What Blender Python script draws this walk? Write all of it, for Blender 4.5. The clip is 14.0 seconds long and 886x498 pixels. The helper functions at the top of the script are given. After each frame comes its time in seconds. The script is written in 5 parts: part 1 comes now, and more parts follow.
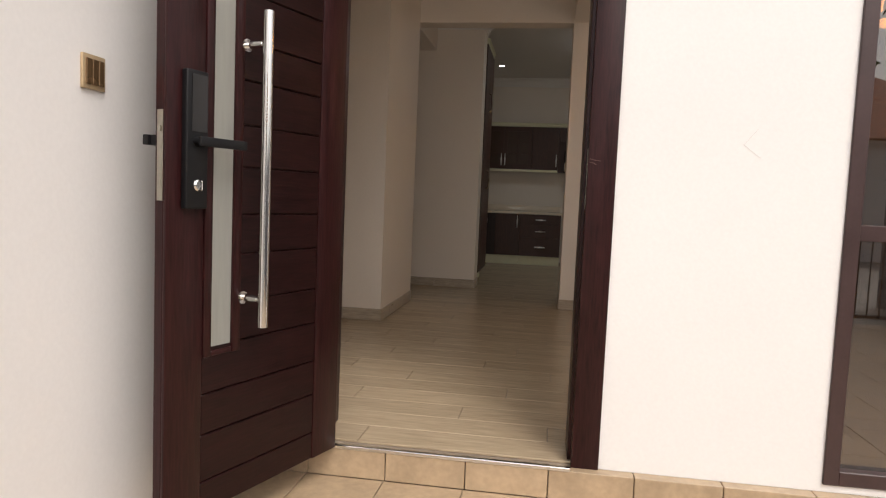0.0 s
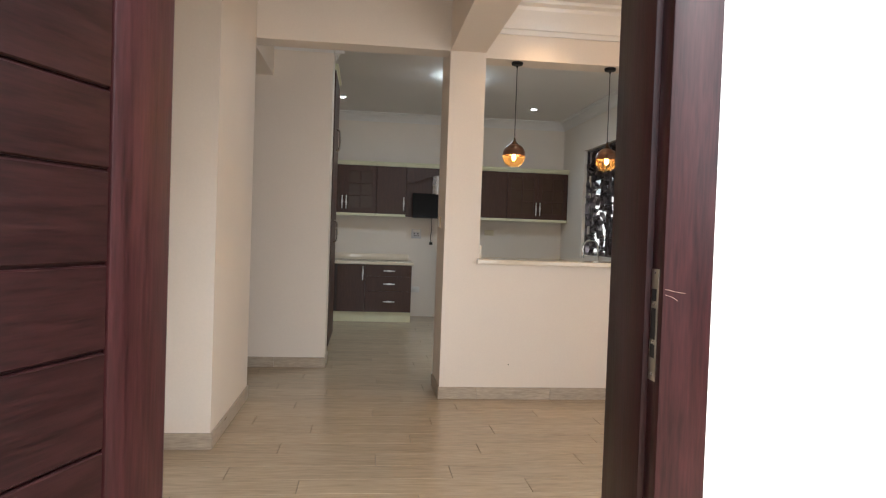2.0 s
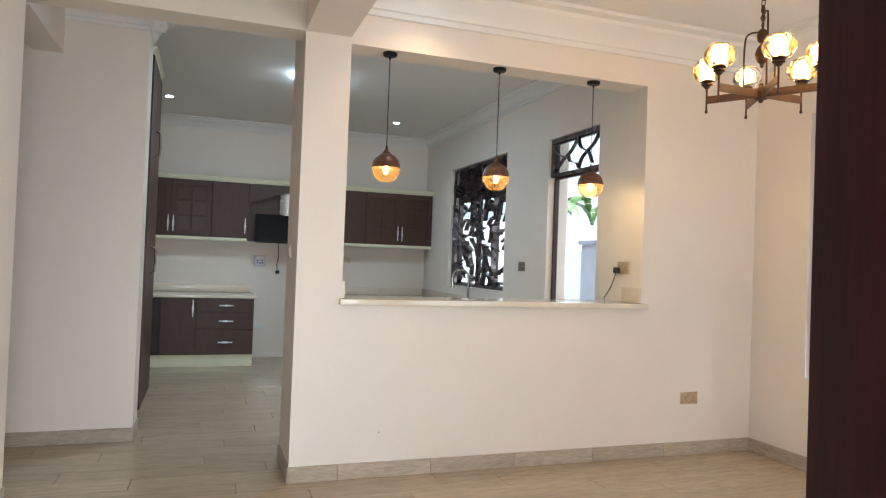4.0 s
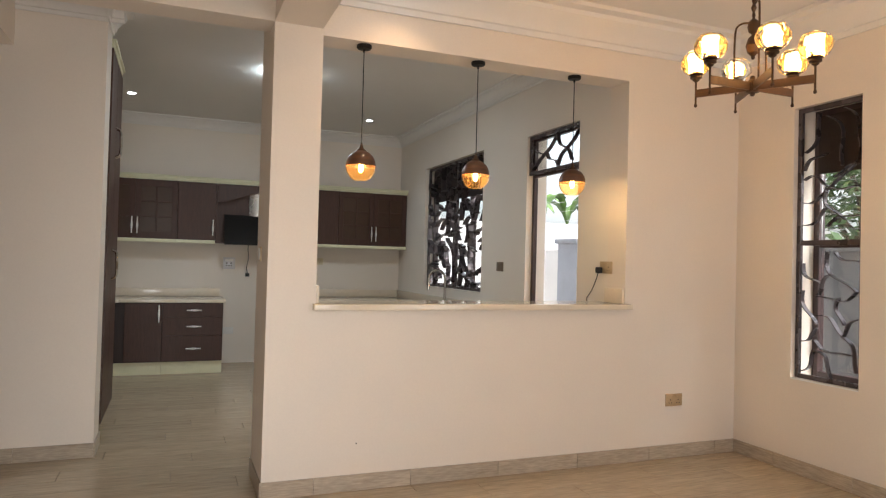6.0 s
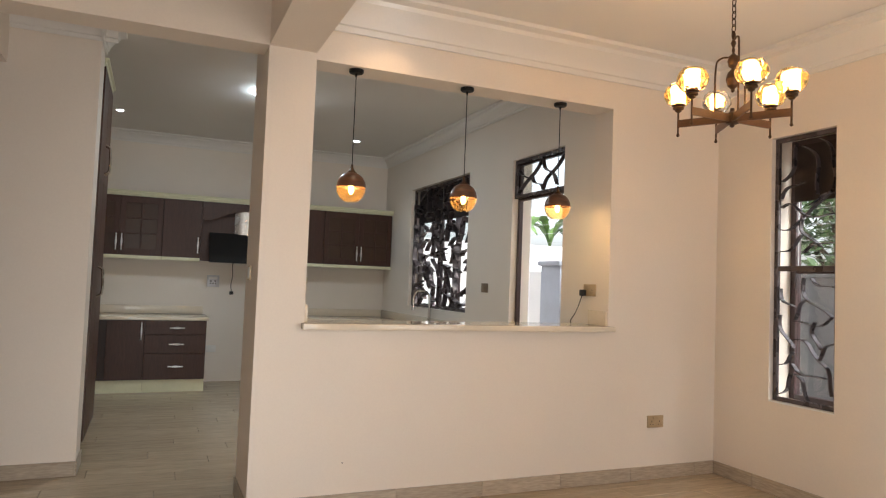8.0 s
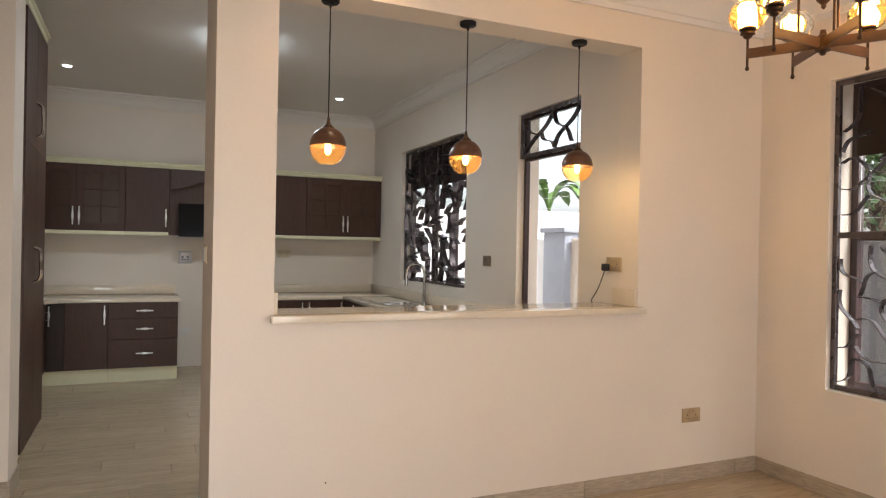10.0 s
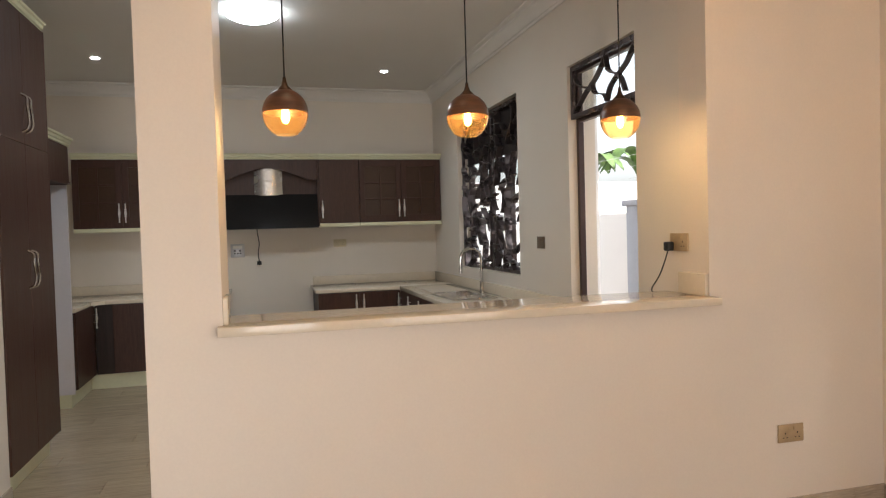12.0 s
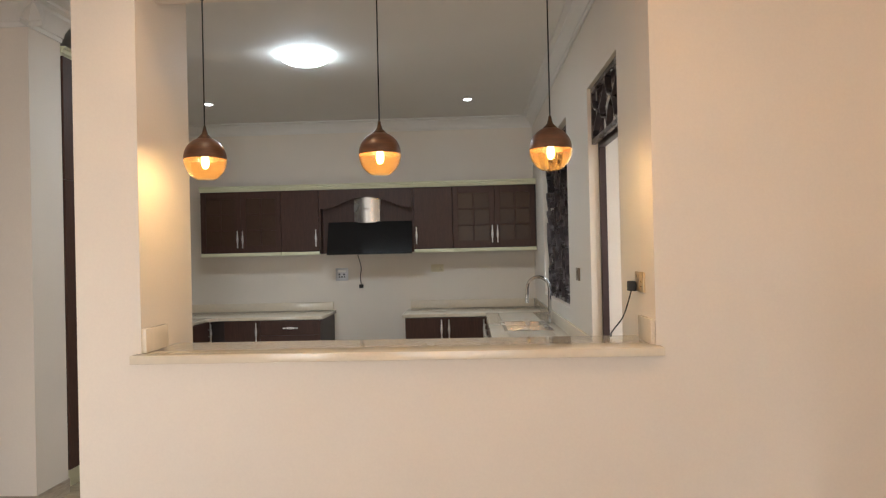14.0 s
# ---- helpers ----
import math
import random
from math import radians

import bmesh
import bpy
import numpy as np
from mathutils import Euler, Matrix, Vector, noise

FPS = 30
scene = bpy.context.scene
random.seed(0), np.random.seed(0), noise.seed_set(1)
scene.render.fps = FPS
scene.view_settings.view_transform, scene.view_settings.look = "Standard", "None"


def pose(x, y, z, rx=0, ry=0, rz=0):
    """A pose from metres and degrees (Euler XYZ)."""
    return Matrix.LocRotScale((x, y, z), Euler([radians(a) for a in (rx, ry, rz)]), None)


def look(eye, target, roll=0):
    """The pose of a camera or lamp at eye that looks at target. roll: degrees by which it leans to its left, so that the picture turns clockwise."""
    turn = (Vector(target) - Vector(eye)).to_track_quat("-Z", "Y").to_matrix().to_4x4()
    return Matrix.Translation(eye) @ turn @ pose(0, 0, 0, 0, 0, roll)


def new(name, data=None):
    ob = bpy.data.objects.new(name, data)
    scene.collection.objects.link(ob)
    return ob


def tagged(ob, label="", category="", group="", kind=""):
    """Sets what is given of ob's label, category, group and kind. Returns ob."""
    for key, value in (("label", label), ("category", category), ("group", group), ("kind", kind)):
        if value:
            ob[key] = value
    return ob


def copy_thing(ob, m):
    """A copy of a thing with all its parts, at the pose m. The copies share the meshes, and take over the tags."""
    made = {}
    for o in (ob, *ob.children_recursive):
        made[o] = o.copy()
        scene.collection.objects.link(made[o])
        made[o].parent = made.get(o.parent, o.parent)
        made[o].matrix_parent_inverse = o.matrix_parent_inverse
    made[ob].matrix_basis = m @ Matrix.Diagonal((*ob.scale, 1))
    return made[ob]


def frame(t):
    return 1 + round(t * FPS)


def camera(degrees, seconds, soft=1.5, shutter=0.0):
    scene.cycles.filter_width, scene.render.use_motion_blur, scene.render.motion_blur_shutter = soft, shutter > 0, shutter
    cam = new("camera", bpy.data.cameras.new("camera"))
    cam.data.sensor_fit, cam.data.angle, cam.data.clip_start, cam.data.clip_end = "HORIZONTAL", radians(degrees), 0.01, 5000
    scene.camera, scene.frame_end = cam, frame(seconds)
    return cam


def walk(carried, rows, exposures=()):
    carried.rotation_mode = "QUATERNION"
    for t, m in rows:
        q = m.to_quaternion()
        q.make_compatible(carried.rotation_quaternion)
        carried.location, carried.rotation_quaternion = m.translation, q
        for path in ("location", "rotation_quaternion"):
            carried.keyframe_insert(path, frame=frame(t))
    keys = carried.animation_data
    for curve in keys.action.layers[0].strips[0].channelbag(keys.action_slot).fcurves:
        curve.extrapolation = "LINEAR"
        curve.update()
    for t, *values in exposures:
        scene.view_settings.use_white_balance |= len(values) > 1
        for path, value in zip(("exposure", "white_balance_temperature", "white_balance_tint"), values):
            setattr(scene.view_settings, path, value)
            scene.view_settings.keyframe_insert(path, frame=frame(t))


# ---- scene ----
cam = camera(66.7, 14.0, 1.2)
PATH = [
    (0, (-0.149, -6.6, 1.043), (-0.452, -4.629, 0.89), 2.4),
    (0.5, (-0.327, -6.258, 1.063), (-0.348, -4.26, 0.987), 2.7),
    (1, (-0.429, -5.889, 1.107), (-0.427, -3.889, 1.069), 3.2),
    (1.5, (-0.513, -5.604, 1.278), (-0.429, -3.608, 1.193), 6.1),
    (2, (-0.614, -5.247, 1.314), (-0.385, -3.261, 1.266), 2.0),
    (2.5, (-0.622, -4.94, 1.311), (-0.287, -2.973, 1.168), 0.8),
    (3, (-0.58, -4.666, 1.349), (-0.267, -2.692, 1.269), 1.5),
    (3.5, (-0.532, -4.392, 1.345), (-0.06, -2.449, 1.311), 2.6),
    (3.7, (-0.526, -4.239, 1.358), (0.072, -2.331, 1.385), 2.3),
    (5.8, (-0.465, -3.909, 1.384), (0.306, -2.064, 1.432), 1.8),
    (6, (-0.495, -3.931, 1.383), (0.245, -2.073, 1.42), 1.5),
    (6.5, (-0.539, -3.955, 1.386), (0.198, -2.096, 1.429), 1.6),
    (7, (-0.552, -3.962, 1.385), (0.233, -2.124, 1.466), 1.9),
    (7.5, (-0.547, -3.975, 1.381), (0.263, -2.149, 1.488), 1.9),
    (8, (-0.556, -3.98, 1.389), (0.231, -2.144, 1.487), 2.2),
    (8.2, (-0.559, -3.974, 1.374), (0.233, -2.14, 1.461), 1.9),
    (10.3, (-0.26, -3.114, 1.48), (0.565, -1.292, 1.466), 0.5),
    (10.5, (-0.241, -3.033, 1.492), (0.593, -1.215, 1.464), -0.6),
    (11, (-0.105, -2.887, 1.463), (0.682, -1.051, 1.367), -1.6),
    (11.5, (0.144, -2.788, 1.462), (0.814, -0.906, 1.36), -1.2),
    (12, (0.444, -2.724, 1.468), (0.959, -0.793, 1.409), -1.6),
    (12.5, (0.769, -2.717, 1.49), (1.154, -0.756, 1.402), -2.6),
    (13, (1.086, -2.824, 1.507), (1.317, -0.838, 1.467), 0.0),
    (13.5, (1.37, -2.817, 1.51), (1.444, -0.819, 1.471), 0.1),
    (14, (1.703, -2.827, 1.521), (1.623, -0.828, 1.532), -1.3),
]
walk(cam, [(t, look(e, g, r)) for t, e, g, r in PATH], [
    (0.0, -1.14, 6700, 12), (1.7, -1.06, 6850, 13), (2.0, 0.36, 6000, 8), (2.3, 0.68, 5300, 3), (3.6, 0.74, 5300, 2),
    (6.0, 0.42, 6150, 8), (8.2, 0.38, 6150, 8), (10.4, 0.44, 6300, 10), (11.5, 0.32, 6400, 10), (12.6, 0.50, 6250, 9), (14.0, 0.57, 6150, 8)])

# ---- sky and sun: a bright overcast day ----
world = bpy.data.worlds.new("world")
scene.world = world
world.use_nodes = True
wn = world.node_tree.nodes
sky = wn.new("ShaderNodeTexSky")
sky.sky_type, sky.sun_disc = "NISHITA", False
sky.sun_elevation, sky.sun_rotation = radians(52), radians(150)
sky.dust_density, sky.air_density, sky.ozone_density = 5.0, 1.0, 0.6
haze = wn.new("ShaderNodeHueSaturation")
haze.inputs["Saturation"].default_value = 0.3
world.node_tree.links.new(sky.outputs["Color"], haze.inputs["Color"])
world.node_tree.links.new(haze.outputs["Color"], wn["Background"].inputs["Color"])
wn["Background"].inputs["Strength"].default_value = 0.44


def lamp(name, kind, energy, color, m, **more):
    data = bpy.data.lights.new(name, kind)
    data.energy, data.color = energy, color
    for key, value in more.items():
        if key == "size":
            data.size = value
        elif key == "angle":
            data.angle = value
        elif key == "radius":
            data.shadow_soft_size = value
        elif key == "shape":
            data.shape = value
        elif key == "size_y":
            data.size_y = value
        elif key == "spread":
            data.spread = value
        elif key == "spot":
            data.spot_size = value
            data.spot_blend = 0.6
    ob = new(name, data)
    ob.matrix_world = m
    return ob


lamp("sun", "SUN", 1.5, (1.0, 0.96, 0.9), look((0, 0, 30), (-4.0, 7.0, 20)), angle=radians(14))
COOL = (0.86, 0.94, 1.0)
CHAND_E, BULB_E, DISC_W, SPOT_W, GLASS_W, DOOR_W = 18.0, 150.0, 11.0, 3.0, 28.0, 6.5


# ---- materials ----
def material(name, color, rough=0.5, metal=0.0, vary=0.06, scale=3.0, fine=60.0, bump=0.05, stretch=(1, 1, 1), rand=0.0,
             tint=None, coat=0.0, spec=0.5, grain=0.0, rvar=1.0):
    """Paint, wood, tile or metal: two scales of noise in colour and roughness, and a fine relief."""
    m = bpy.data.materials.new(name)
    m.use_nodes = True
    n, l = m.node_tree.nodes, m.node_tree.links
    p = n["Principled BSDF"]
    p.inputs["Metallic"].default_value, p.inputs["Coat Weight"].default_value = metal, coat
    p.inputs["Coat Roughness"].default_value = 0.08
    p.inputs["Specular IOR Level"].default_value = spec
    co, mp = n.new("ShaderNodeTexCoord"), n.new("ShaderNodeMapping")
    mp.inputs["Scale"].default_value = stretch
    l.new(co.outputs["Object"], mp.inputs["Vector"])
    if rand:
        info, add = n.new("ShaderNodeObjectInfo"), n.new("ShaderNodeVectorMath")
        add.operation = "MULTIPLY_ADD"
        add.inputs[0].default_value = (37.0, 19.0, 53.0)
        l.new(info.outputs["Random"], add.inputs[1])
        l.new(co.outputs["Object"], add.inputs[2])
        l.new(add.outputs[0], mp.inputs["Vector"])
    big, small = n.new("ShaderNodeTexNoise"), n.new("ShaderNodeTexNoise")
    big.inputs["Scale"].default_value, small.inputs["Scale"].default_value = scale, fine
    big.inputs["Detail"].default_value, small.inputs["Detail"].default_value = 4.0, 6.0
    for node in (big, small):
        l.new(mp.outputs[0], node.inputs["Vector"])
    mix = n.new("ShaderNodeMix")
    mix.data_type = "FLOAT"
    mix.inputs[0].default_value = 0.35 + grain * 0.3
    l.new(big.outputs["Fac"], mix.inputs[2])
    l.new(small.outputs["Fac"], mix.inputs[3])
    ramp = n.new("ShaderNodeValToRGB")
    lo = [max(c * (1 - vary * 2.2), 0) for c in color]
    hi = [min(c * (1 + vary * 2.2), 1) for c in (tint or color)]
    ramp.color_ramp.elements[0].position, ramp.color_ramp.elements[1].position = 0.3, 0.7
    ramp.color_ramp.elements[0].color, ramp.color_ramp.elements[1].color = (*lo, 1), (*hi, 1)
    l.new(mix.outputs[0], ramp.inputs["Fac"])
    out = ramp.outputs["Color"]
    if rand:
        hsv, mr = n.new("ShaderNodeHueSaturation"), n.new("ShaderNodeMapRange")
        mr.inputs["To Min"].default_value, mr.inputs["To Max"].default_value = 1 - rand, 1 + rand
        l.new(info.outputs["Random"], mr.inputs["Value"])
        l.new(mr.outputs[0], hsv.inputs["Value"])
        l.new(out, hsv.inputs["Color"])
        out = hsv.outputs["Color"]
    l.new(out, p.inputs["Base Color"])
    rr = n.new("ShaderNodeMapRange")
    rr.inputs["To Min"].default_value, rr.inputs["To Max"].default_value = max(rough - 0.08 * rvar, 0.02), min(rough + 0.1 * rvar, 1)
    l.new(big.outputs["Fac"], rr.inputs["Value"])
    l.new(rr.outputs[0], p.inputs["Roughness"])
    if bump:
        b = n.new("ShaderNodeBump")
        b.inputs["Strength"].default_value, b.inputs["Distance"].default_value = bump, 0.01
        l.new(mix.outputs[0], b.inputs["Height"])
        l.new(b.outputs[0], p.inputs["Normal"])
    return m


def glassy(name, color, rough=0.0, ior=1.45):
    m = bpy.data.materials.new(name)
    m.use_nodes = True
    p = m.node_tree.nodes["Principled BSDF"]
    p.inputs["Base Color"].default_value = (*color, 1)
    p.inputs["Roughness"].default_value, p.inputs["IOR"].default_value = rough, ior
    p.inputs["Transmission Weight"].default_value = 1.0
    return m


def glowing(name, color, strength):
    m = bpy.data.materials.new(name)
    m.use_nodes = True
    p = m.node_tree.nodes["Principled BSDF"]
    p.inputs["Base Color"].default_value = (*color, 1)
    p.inputs["Emission Color"].default_value, p.inputs["Emission Strength"].default_value = (*color, 1), strength
    return m


wall_paint = material("wall_paint", (0.76, 0.675, 0.585), 0.6, vary=0.02, scale=1.2, fine=90, bump=0.06)
outer_paint = material("outer_paint", (0.80, 0.785, 0.77), 0.65, vary=0.02, scale=0.9, fine=70, bump=0.1)
ceiling_paint = material("ceiling_paint", (0.76, 0.73, 0.69), 0.7, vary=0.015, scale=1.0, fine=80, bump=0.03)
kitchen_paint = material("kitchen_paint", (0.75, 0.68, 0.595), 0.6, vary=0.02, scale=1.2, fine=90, bump=0.06)
floor_tile = material("floor_tile", (0.40, 0.305, 0.20), 0.25, vary=0.085, scale=2.2, fine=7, bump=0.012,
                      stretch=(1.1, 11, 8), rvar=0.25, rand=0.06, tint=(0.425, 0.335, 0.23), grain=1.0)
skirt_tile = material("skirt_tile", (0.38, 0.31, 0.235), 0.3, vary=0.10, scale=2.0, fine=10, bump=0.04,
                      stretch=(1.5, 1.5, 12), rand=0.06, tint=(0.44, 0.36, 0.275), grain=1.0)
grout = material("grout", (0.25, 0.20, 0.15), 0.8, vary=0.1)
porch_grout = material("porch_grout", (0.50, 0.41, 0.31), 0.8, vary=0.1)
porch_tile = material("porch_tile", (0.42, 0.31, 0.20), 0.35, vary=0.10, scale=5, fine=40, bump=0.04, rand=0.05)
mahogany = material("mahogany", (0.017, 0.0048, 0.0053), 0.34, vary=0.22, scale=3, fine=14, bump=0.05, stretch=(9, 9, 0.8),
                    tint=(0.027, 0.0072, 0.0074), spec=0.24, grain=1.0)
mahogany_flat = material("mahogany_flat", (0.0105, 0.0034, 0.0036), 0.34, vary=0.22, scale=3, fine=14, bump=0.05,
                         stretch=(1.0, 1.0, 12), tint=(0.0165, 0.0047, 0.0047), spec=0.22, rand=0.08, grain=1.0)
cabinet_wood = material("cabinet_wood", (0.050, 0.0228, 0.0160), 0.42, vary=0.10, scale=3, fine=16, bump=0.04, stretch=(14, 14, 0.9),
                        tint=(0.066, 0.0300, 0.0205), spec=0.3, grain=1.0)
cabinet_dark = material("cabinet_dark", (0.028, 0.015, 0.012), 0.5, vary=0.2, scale=3, fine=16, bump=0.03, stretch=(14, 14, 0.9))
lime_trim = material("lime_trim", (0.68, 0.66, 0.46), 0.45, vary=0.03, scale=4, fine=50, bump=0.02)
quartz = material("quartz", (0.70, 0.61, 0.485), 0.09, vary=0.02, scale=30, fine=260, bump=0.0, rvar=0.1)
white_board = material("white_board", (0.66, 0.64, 0.68), 0.4, vary=0.02, bump=0.01)
steel = material("steel", (0.62, 0.61, 0.59), 0.25, metal=1.0, vary=0.04, scale=4, fine=120, bump=0.0)
satin = material("satin", (0.86, 0.85, 0.82), 0.32, metal=0.85, vary=0.03, bump=0.0)
socket_grey = material("socket_grey", (0.48, 0.48, 0.50), 0.35, metal=0.4, vary=0.03, bump=0.0)
tap_steel = material("tap_steel", (0.60, 0.59, 0.575), 0.14, metal=1.0, vary=0.04, bump=0.0)
chrome = material("chrome", (0.80, 0.79, 0.77), 0.1, metal=1.0, vary=0.02, bump=0.0)
nickel = material("nickel", (0.46, 0.43, 0.36), 0.3, metal=1.0, vary=0.06, scale=12, bump=0.02)
brass = material("brass", (0.50, 0.38, 0.22), 0.35, metal=1.0, vary=0.06, scale=8, bump=0.01)
bronze = material("bronze", (0.06, 0.034, 0.02), 0.42, metal=0.7, vary=0.12, scale=14, bump=0.03)
chandelier_wood = material("chandelier_wood", (0.085, 0.040, 0.017), 0.4, vary=0.2, scale=5, fine=25, stretch=(2, 2, 8), bump=0.03)
walnut = material("walnut", (0.085, 0.034, 0.016), 0.35, vary=0.25, scale=6, fine=22, stretch=(1, 1, 9), bump=0.03, coat=0.15)
iron = material("iron", (0.095, 0.077, 0.078), 0.27, metal=0.6, vary=0.15, scale=9, fine=60, bump=0.03)
alu_brown = material("alu_brown", (0.050, 0.027, 0.026), 0.35, vary=0.1, scale=7, fine=80, bump=0.02, coat=0.1)
black_gloss = material("black_gloss", (0.006, 0.006, 0.007), 0.12, vary=0.1, bump=0.0)
black_matt = material("black_matt", (0.006, 0.006, 0.007), 0.45, vary=0.1, bump=0.02, spec=0.3)
blind_cloth = material("blind_cloth", (0.030, 0.020, 0.017), 0.85, vary=0.12, scale=6, fine=160, bump=0.08)
socket_gold = material("socket_gold", (0.52, 0.39, 0.24), 0.35, metal=0.4, vary=0.05, scale=20, bump=0.01)
socket_dark = material("socket_dark", (0.17, 0.125, 0.085), 0.4, vary=0.08, bump=0.0)
socket_white = material("socket_white", (0.70, 0.68, 0.64), 0.35, vary=0.02, bump=0.0)
bronze_rocker = material("bronze_rocker", (0.20, 0.12, 0.06), 0.25, metal=0.6, vary=0.06, bump=0.0)
pale_yellow = material("pale_yellow", (0.64, 0.56, 0.38), 0.4, vary=0.02, bump=0.0)
scuff_grey = material("scuff_grey", (0.68, 0.66, 0.64), 0.8, bump=0.0)
scratch_tan = material("scratch_tan", (0.30, 0.20, 0.16), 0.7, bump=0.0)
rubber = material("rubber", (0.012, 0.012, 0.012), 0.55, vary=0.1, bump=0.0)
grey_render = material("grey_render", (0.36, 0.38, 0.43), 0.8, vary=0.05, scale=3, fine=60, bump=0.12)
wall_grey = material("wall_grey", (0.19, 0.19, 0.205), 0.85, vary=0.08, scale=2, fine=50, bump=0.15)
paving = material("paving", (0.36, 0.34, 0.31), 0.85, vary=0.1, scale=2, fine=40, bump=0.15)
leaf_green = material("leaf_green", (0.055, 0.12, 0.022), 0.5, vary=0.3, scale=6, fine=30, bump=0.05, tint=(0.10, 0.17, 0.035), rand=0.2)
leaf_dark = material("leaf_dark", (0.030, 0.075, 0.018), 0.5, vary=0.3, scale=2, fine=20, bump=0.05, tint=(0.075, 0.13, 0.035))
bark = material("bark", (0.10, 0.075, 0.05), 0.9, vary=0.2, scale=6, fine=30, bump=0.3)
roof_tile = material("roof_tile", (0.30, 0.085, 0.04), 0.7, vary=0.15, scale=4, fine=20, bump=0.2, rand=0.1)
clear_glass = glassy("clear_glass", (0.93, 0.95, 0.94))
frosted_glass = material("frosted_glass", (0.27, 0.27, 0.245), 0.3, vary=0.04, scale=3, fine=12, stretch=(6, 6, 0.7), bump=0.06)
tinted_glass = glassy("tinted_glass", (0.16, 0.125, 0.10), 0.0, 2.2)
amber_glass = glassy("amber_glass", (1.0, 0.78, 0.45), 0.0)
amber_glass.node_tree.nodes["Principled BSDF"].inputs["Transmission Weight"].default_value = 0.98
honey_glass = glassy("honey_glass", (1.0, 0.82, 0.44), 0.03)
honey_glass.node_tree.nodes["Principled BSDF"].inputs["Transmission Weight"].default_value = 0.95
cabinet_glass = material("cabinet_glass", (0.056, 0.029, 0.017), 0.3, vary=0.08, scale=5, bump=0.0, spec=0.3)
bulb_glow = glowing("bulb_glow", (1.0, 0.66, 0.28), BULB_E)
shade_glow = glowing("shade_glow", (1.0, 0.57, 0.25), CHAND_E)
disc_glow = glowing("disc_glow", (0.84, 0.94, 1.0), 30.0)
spot_glow = glowing("spot_glow", (0.95, 0.98, 1.0), 18.0)


# ---- mesh helpers ----
ORIGIN = {}


def box(bm, x0, x1, y0, y1, z0, z1, bevel=0.0, seg=2):
    m = Matrix.LocRotScale(((x0 + x1) / 2, (y0 + y1) / 2, (z0 + z1) / 2), None, (abs(x1 - x0), abs(y1 - y0), abs(z1 - z0)))
    vs = bmesh.ops.create_cube(bm, size=1, matrix=m)["verts"]
    if bevel:
        es = {e for v in vs for e in v.link_edges}
        bmesh.ops.bevel(bm, geom=list(es), offset=bevel, segments=seg, affect="EDGES", profile=0.5)
    return bm


def cyl(bm, a, b, r0, r1=None, seg=16):
    a, b = Vector(a), Vector(b)
    q = (b - a).to_track_quat("Z", "Y")
    m = Matrix.LocRotScale((a + b) / 2, q, None)
    bmesh.ops.create_cone(bm, cap_ends=True, segments=seg, radius1=r0, radius2=r0 if r1 is None else r1, depth=(b - a).length, matrix=m)
    return bm


def lathe(bm, profile, at=(0, 0, 0), seg=24, axis="Z"):
    """A turned shape from rows of radius and height."""
    rings = []
    turn = {"Z": Matrix(), "X": Matrix.Rotation(radians(90), 4, "Y"), "Y": Matrix.Rotation(radians(-90), 4, "X")}[axis]
    for r, z in profile:
        ring = []
        for k in range(seg):
            a = 2 * math.pi * k / seg
            ring.append(bm.verts.new(Vector(at) + turn @ Vector((max(r, 1e-4) * math.cos(a), max(r, 1e-4) * math.sin(a), z))))
        rings.append(ring)
    for r0, r1 in zip(rings, rings[1:]):
        for k in range(seg):
            bm.faces.new((r0[k], r0[(k + 1) % seg], r1[(k + 1) % seg], r1[k]))
    bm.faces.new(rings[0][::-1])
    bm.faces.new(rings[-1])
    return bm


def sweep(bm, pts, section, side):
    """A bar of the given section along pts; side is the way of the section's first axis."""
    pts = [Vector(p) for p in pts]
    rings = []
    for k, p in enumerate(pts):
        d = (pts[min(k + 1, len(pts) - 1)] - pts[max(k - 1, 0)]).normalized()
        u = (Vector(side) - d * Vector(side).dot(d)).normalized()
        v = d.cross(u)
        rings.append([bm.verts.new(p + u * a + v * b) for a, b in section])
    n = len(section)
    for r0, r1 in zip(rings, rings[1:]):
        for k in range(n):
            bm.faces.new((r0[k], r0[(k + 1) % n], r1[(k + 1) % n], r1[k]))
    bm.faces.new(rings[0][::-1])
    bm.faces.new(rings[-1])
    return bm


def tube(bm, pts, r, side=(1, 0.13, 0.07), seg=8):
    return sweep(bm, pts, [(r * math.cos(2 * math.pi * k / seg), r * math.sin(2 * math.pi * k / seg)) for k in range(seg)], side)


def curve(points, n=10):
    """A smooth line through the points."""
    ps = [Vector(p) for p in points]
    ps = [ps[0] * 2 - ps[1], *ps, ps[-1] * 2 - ps[-2]]
    out = []
    for k in range(1, len(ps) - 2):
        a, b, c, d = ps[k - 1:k + 3]
        for j in range(n):
            t = j / n
            out.append(0.5 * (2 * b + (c - a) * t + (2 * a - 5 * b + 4 * c - d) * t * t + (3 * b - a - 3 * c + d) * t ** 3))
    return out + [ps[-2]]


def mesh_of(name, bm, mat, smooth=True):
    bmesh.ops.recalc_face_normals(bm, faces=bm.faces)
    me = bpy.data.meshes.new(name)
    bm.to_mesh(me)
    bm.free()
    me.materials.append(mat)
    if smooth:
        for p in me.polygons:
            p.use_smooth = True
        me.set_sharp_from_angle(angle=radians(28))
    return me


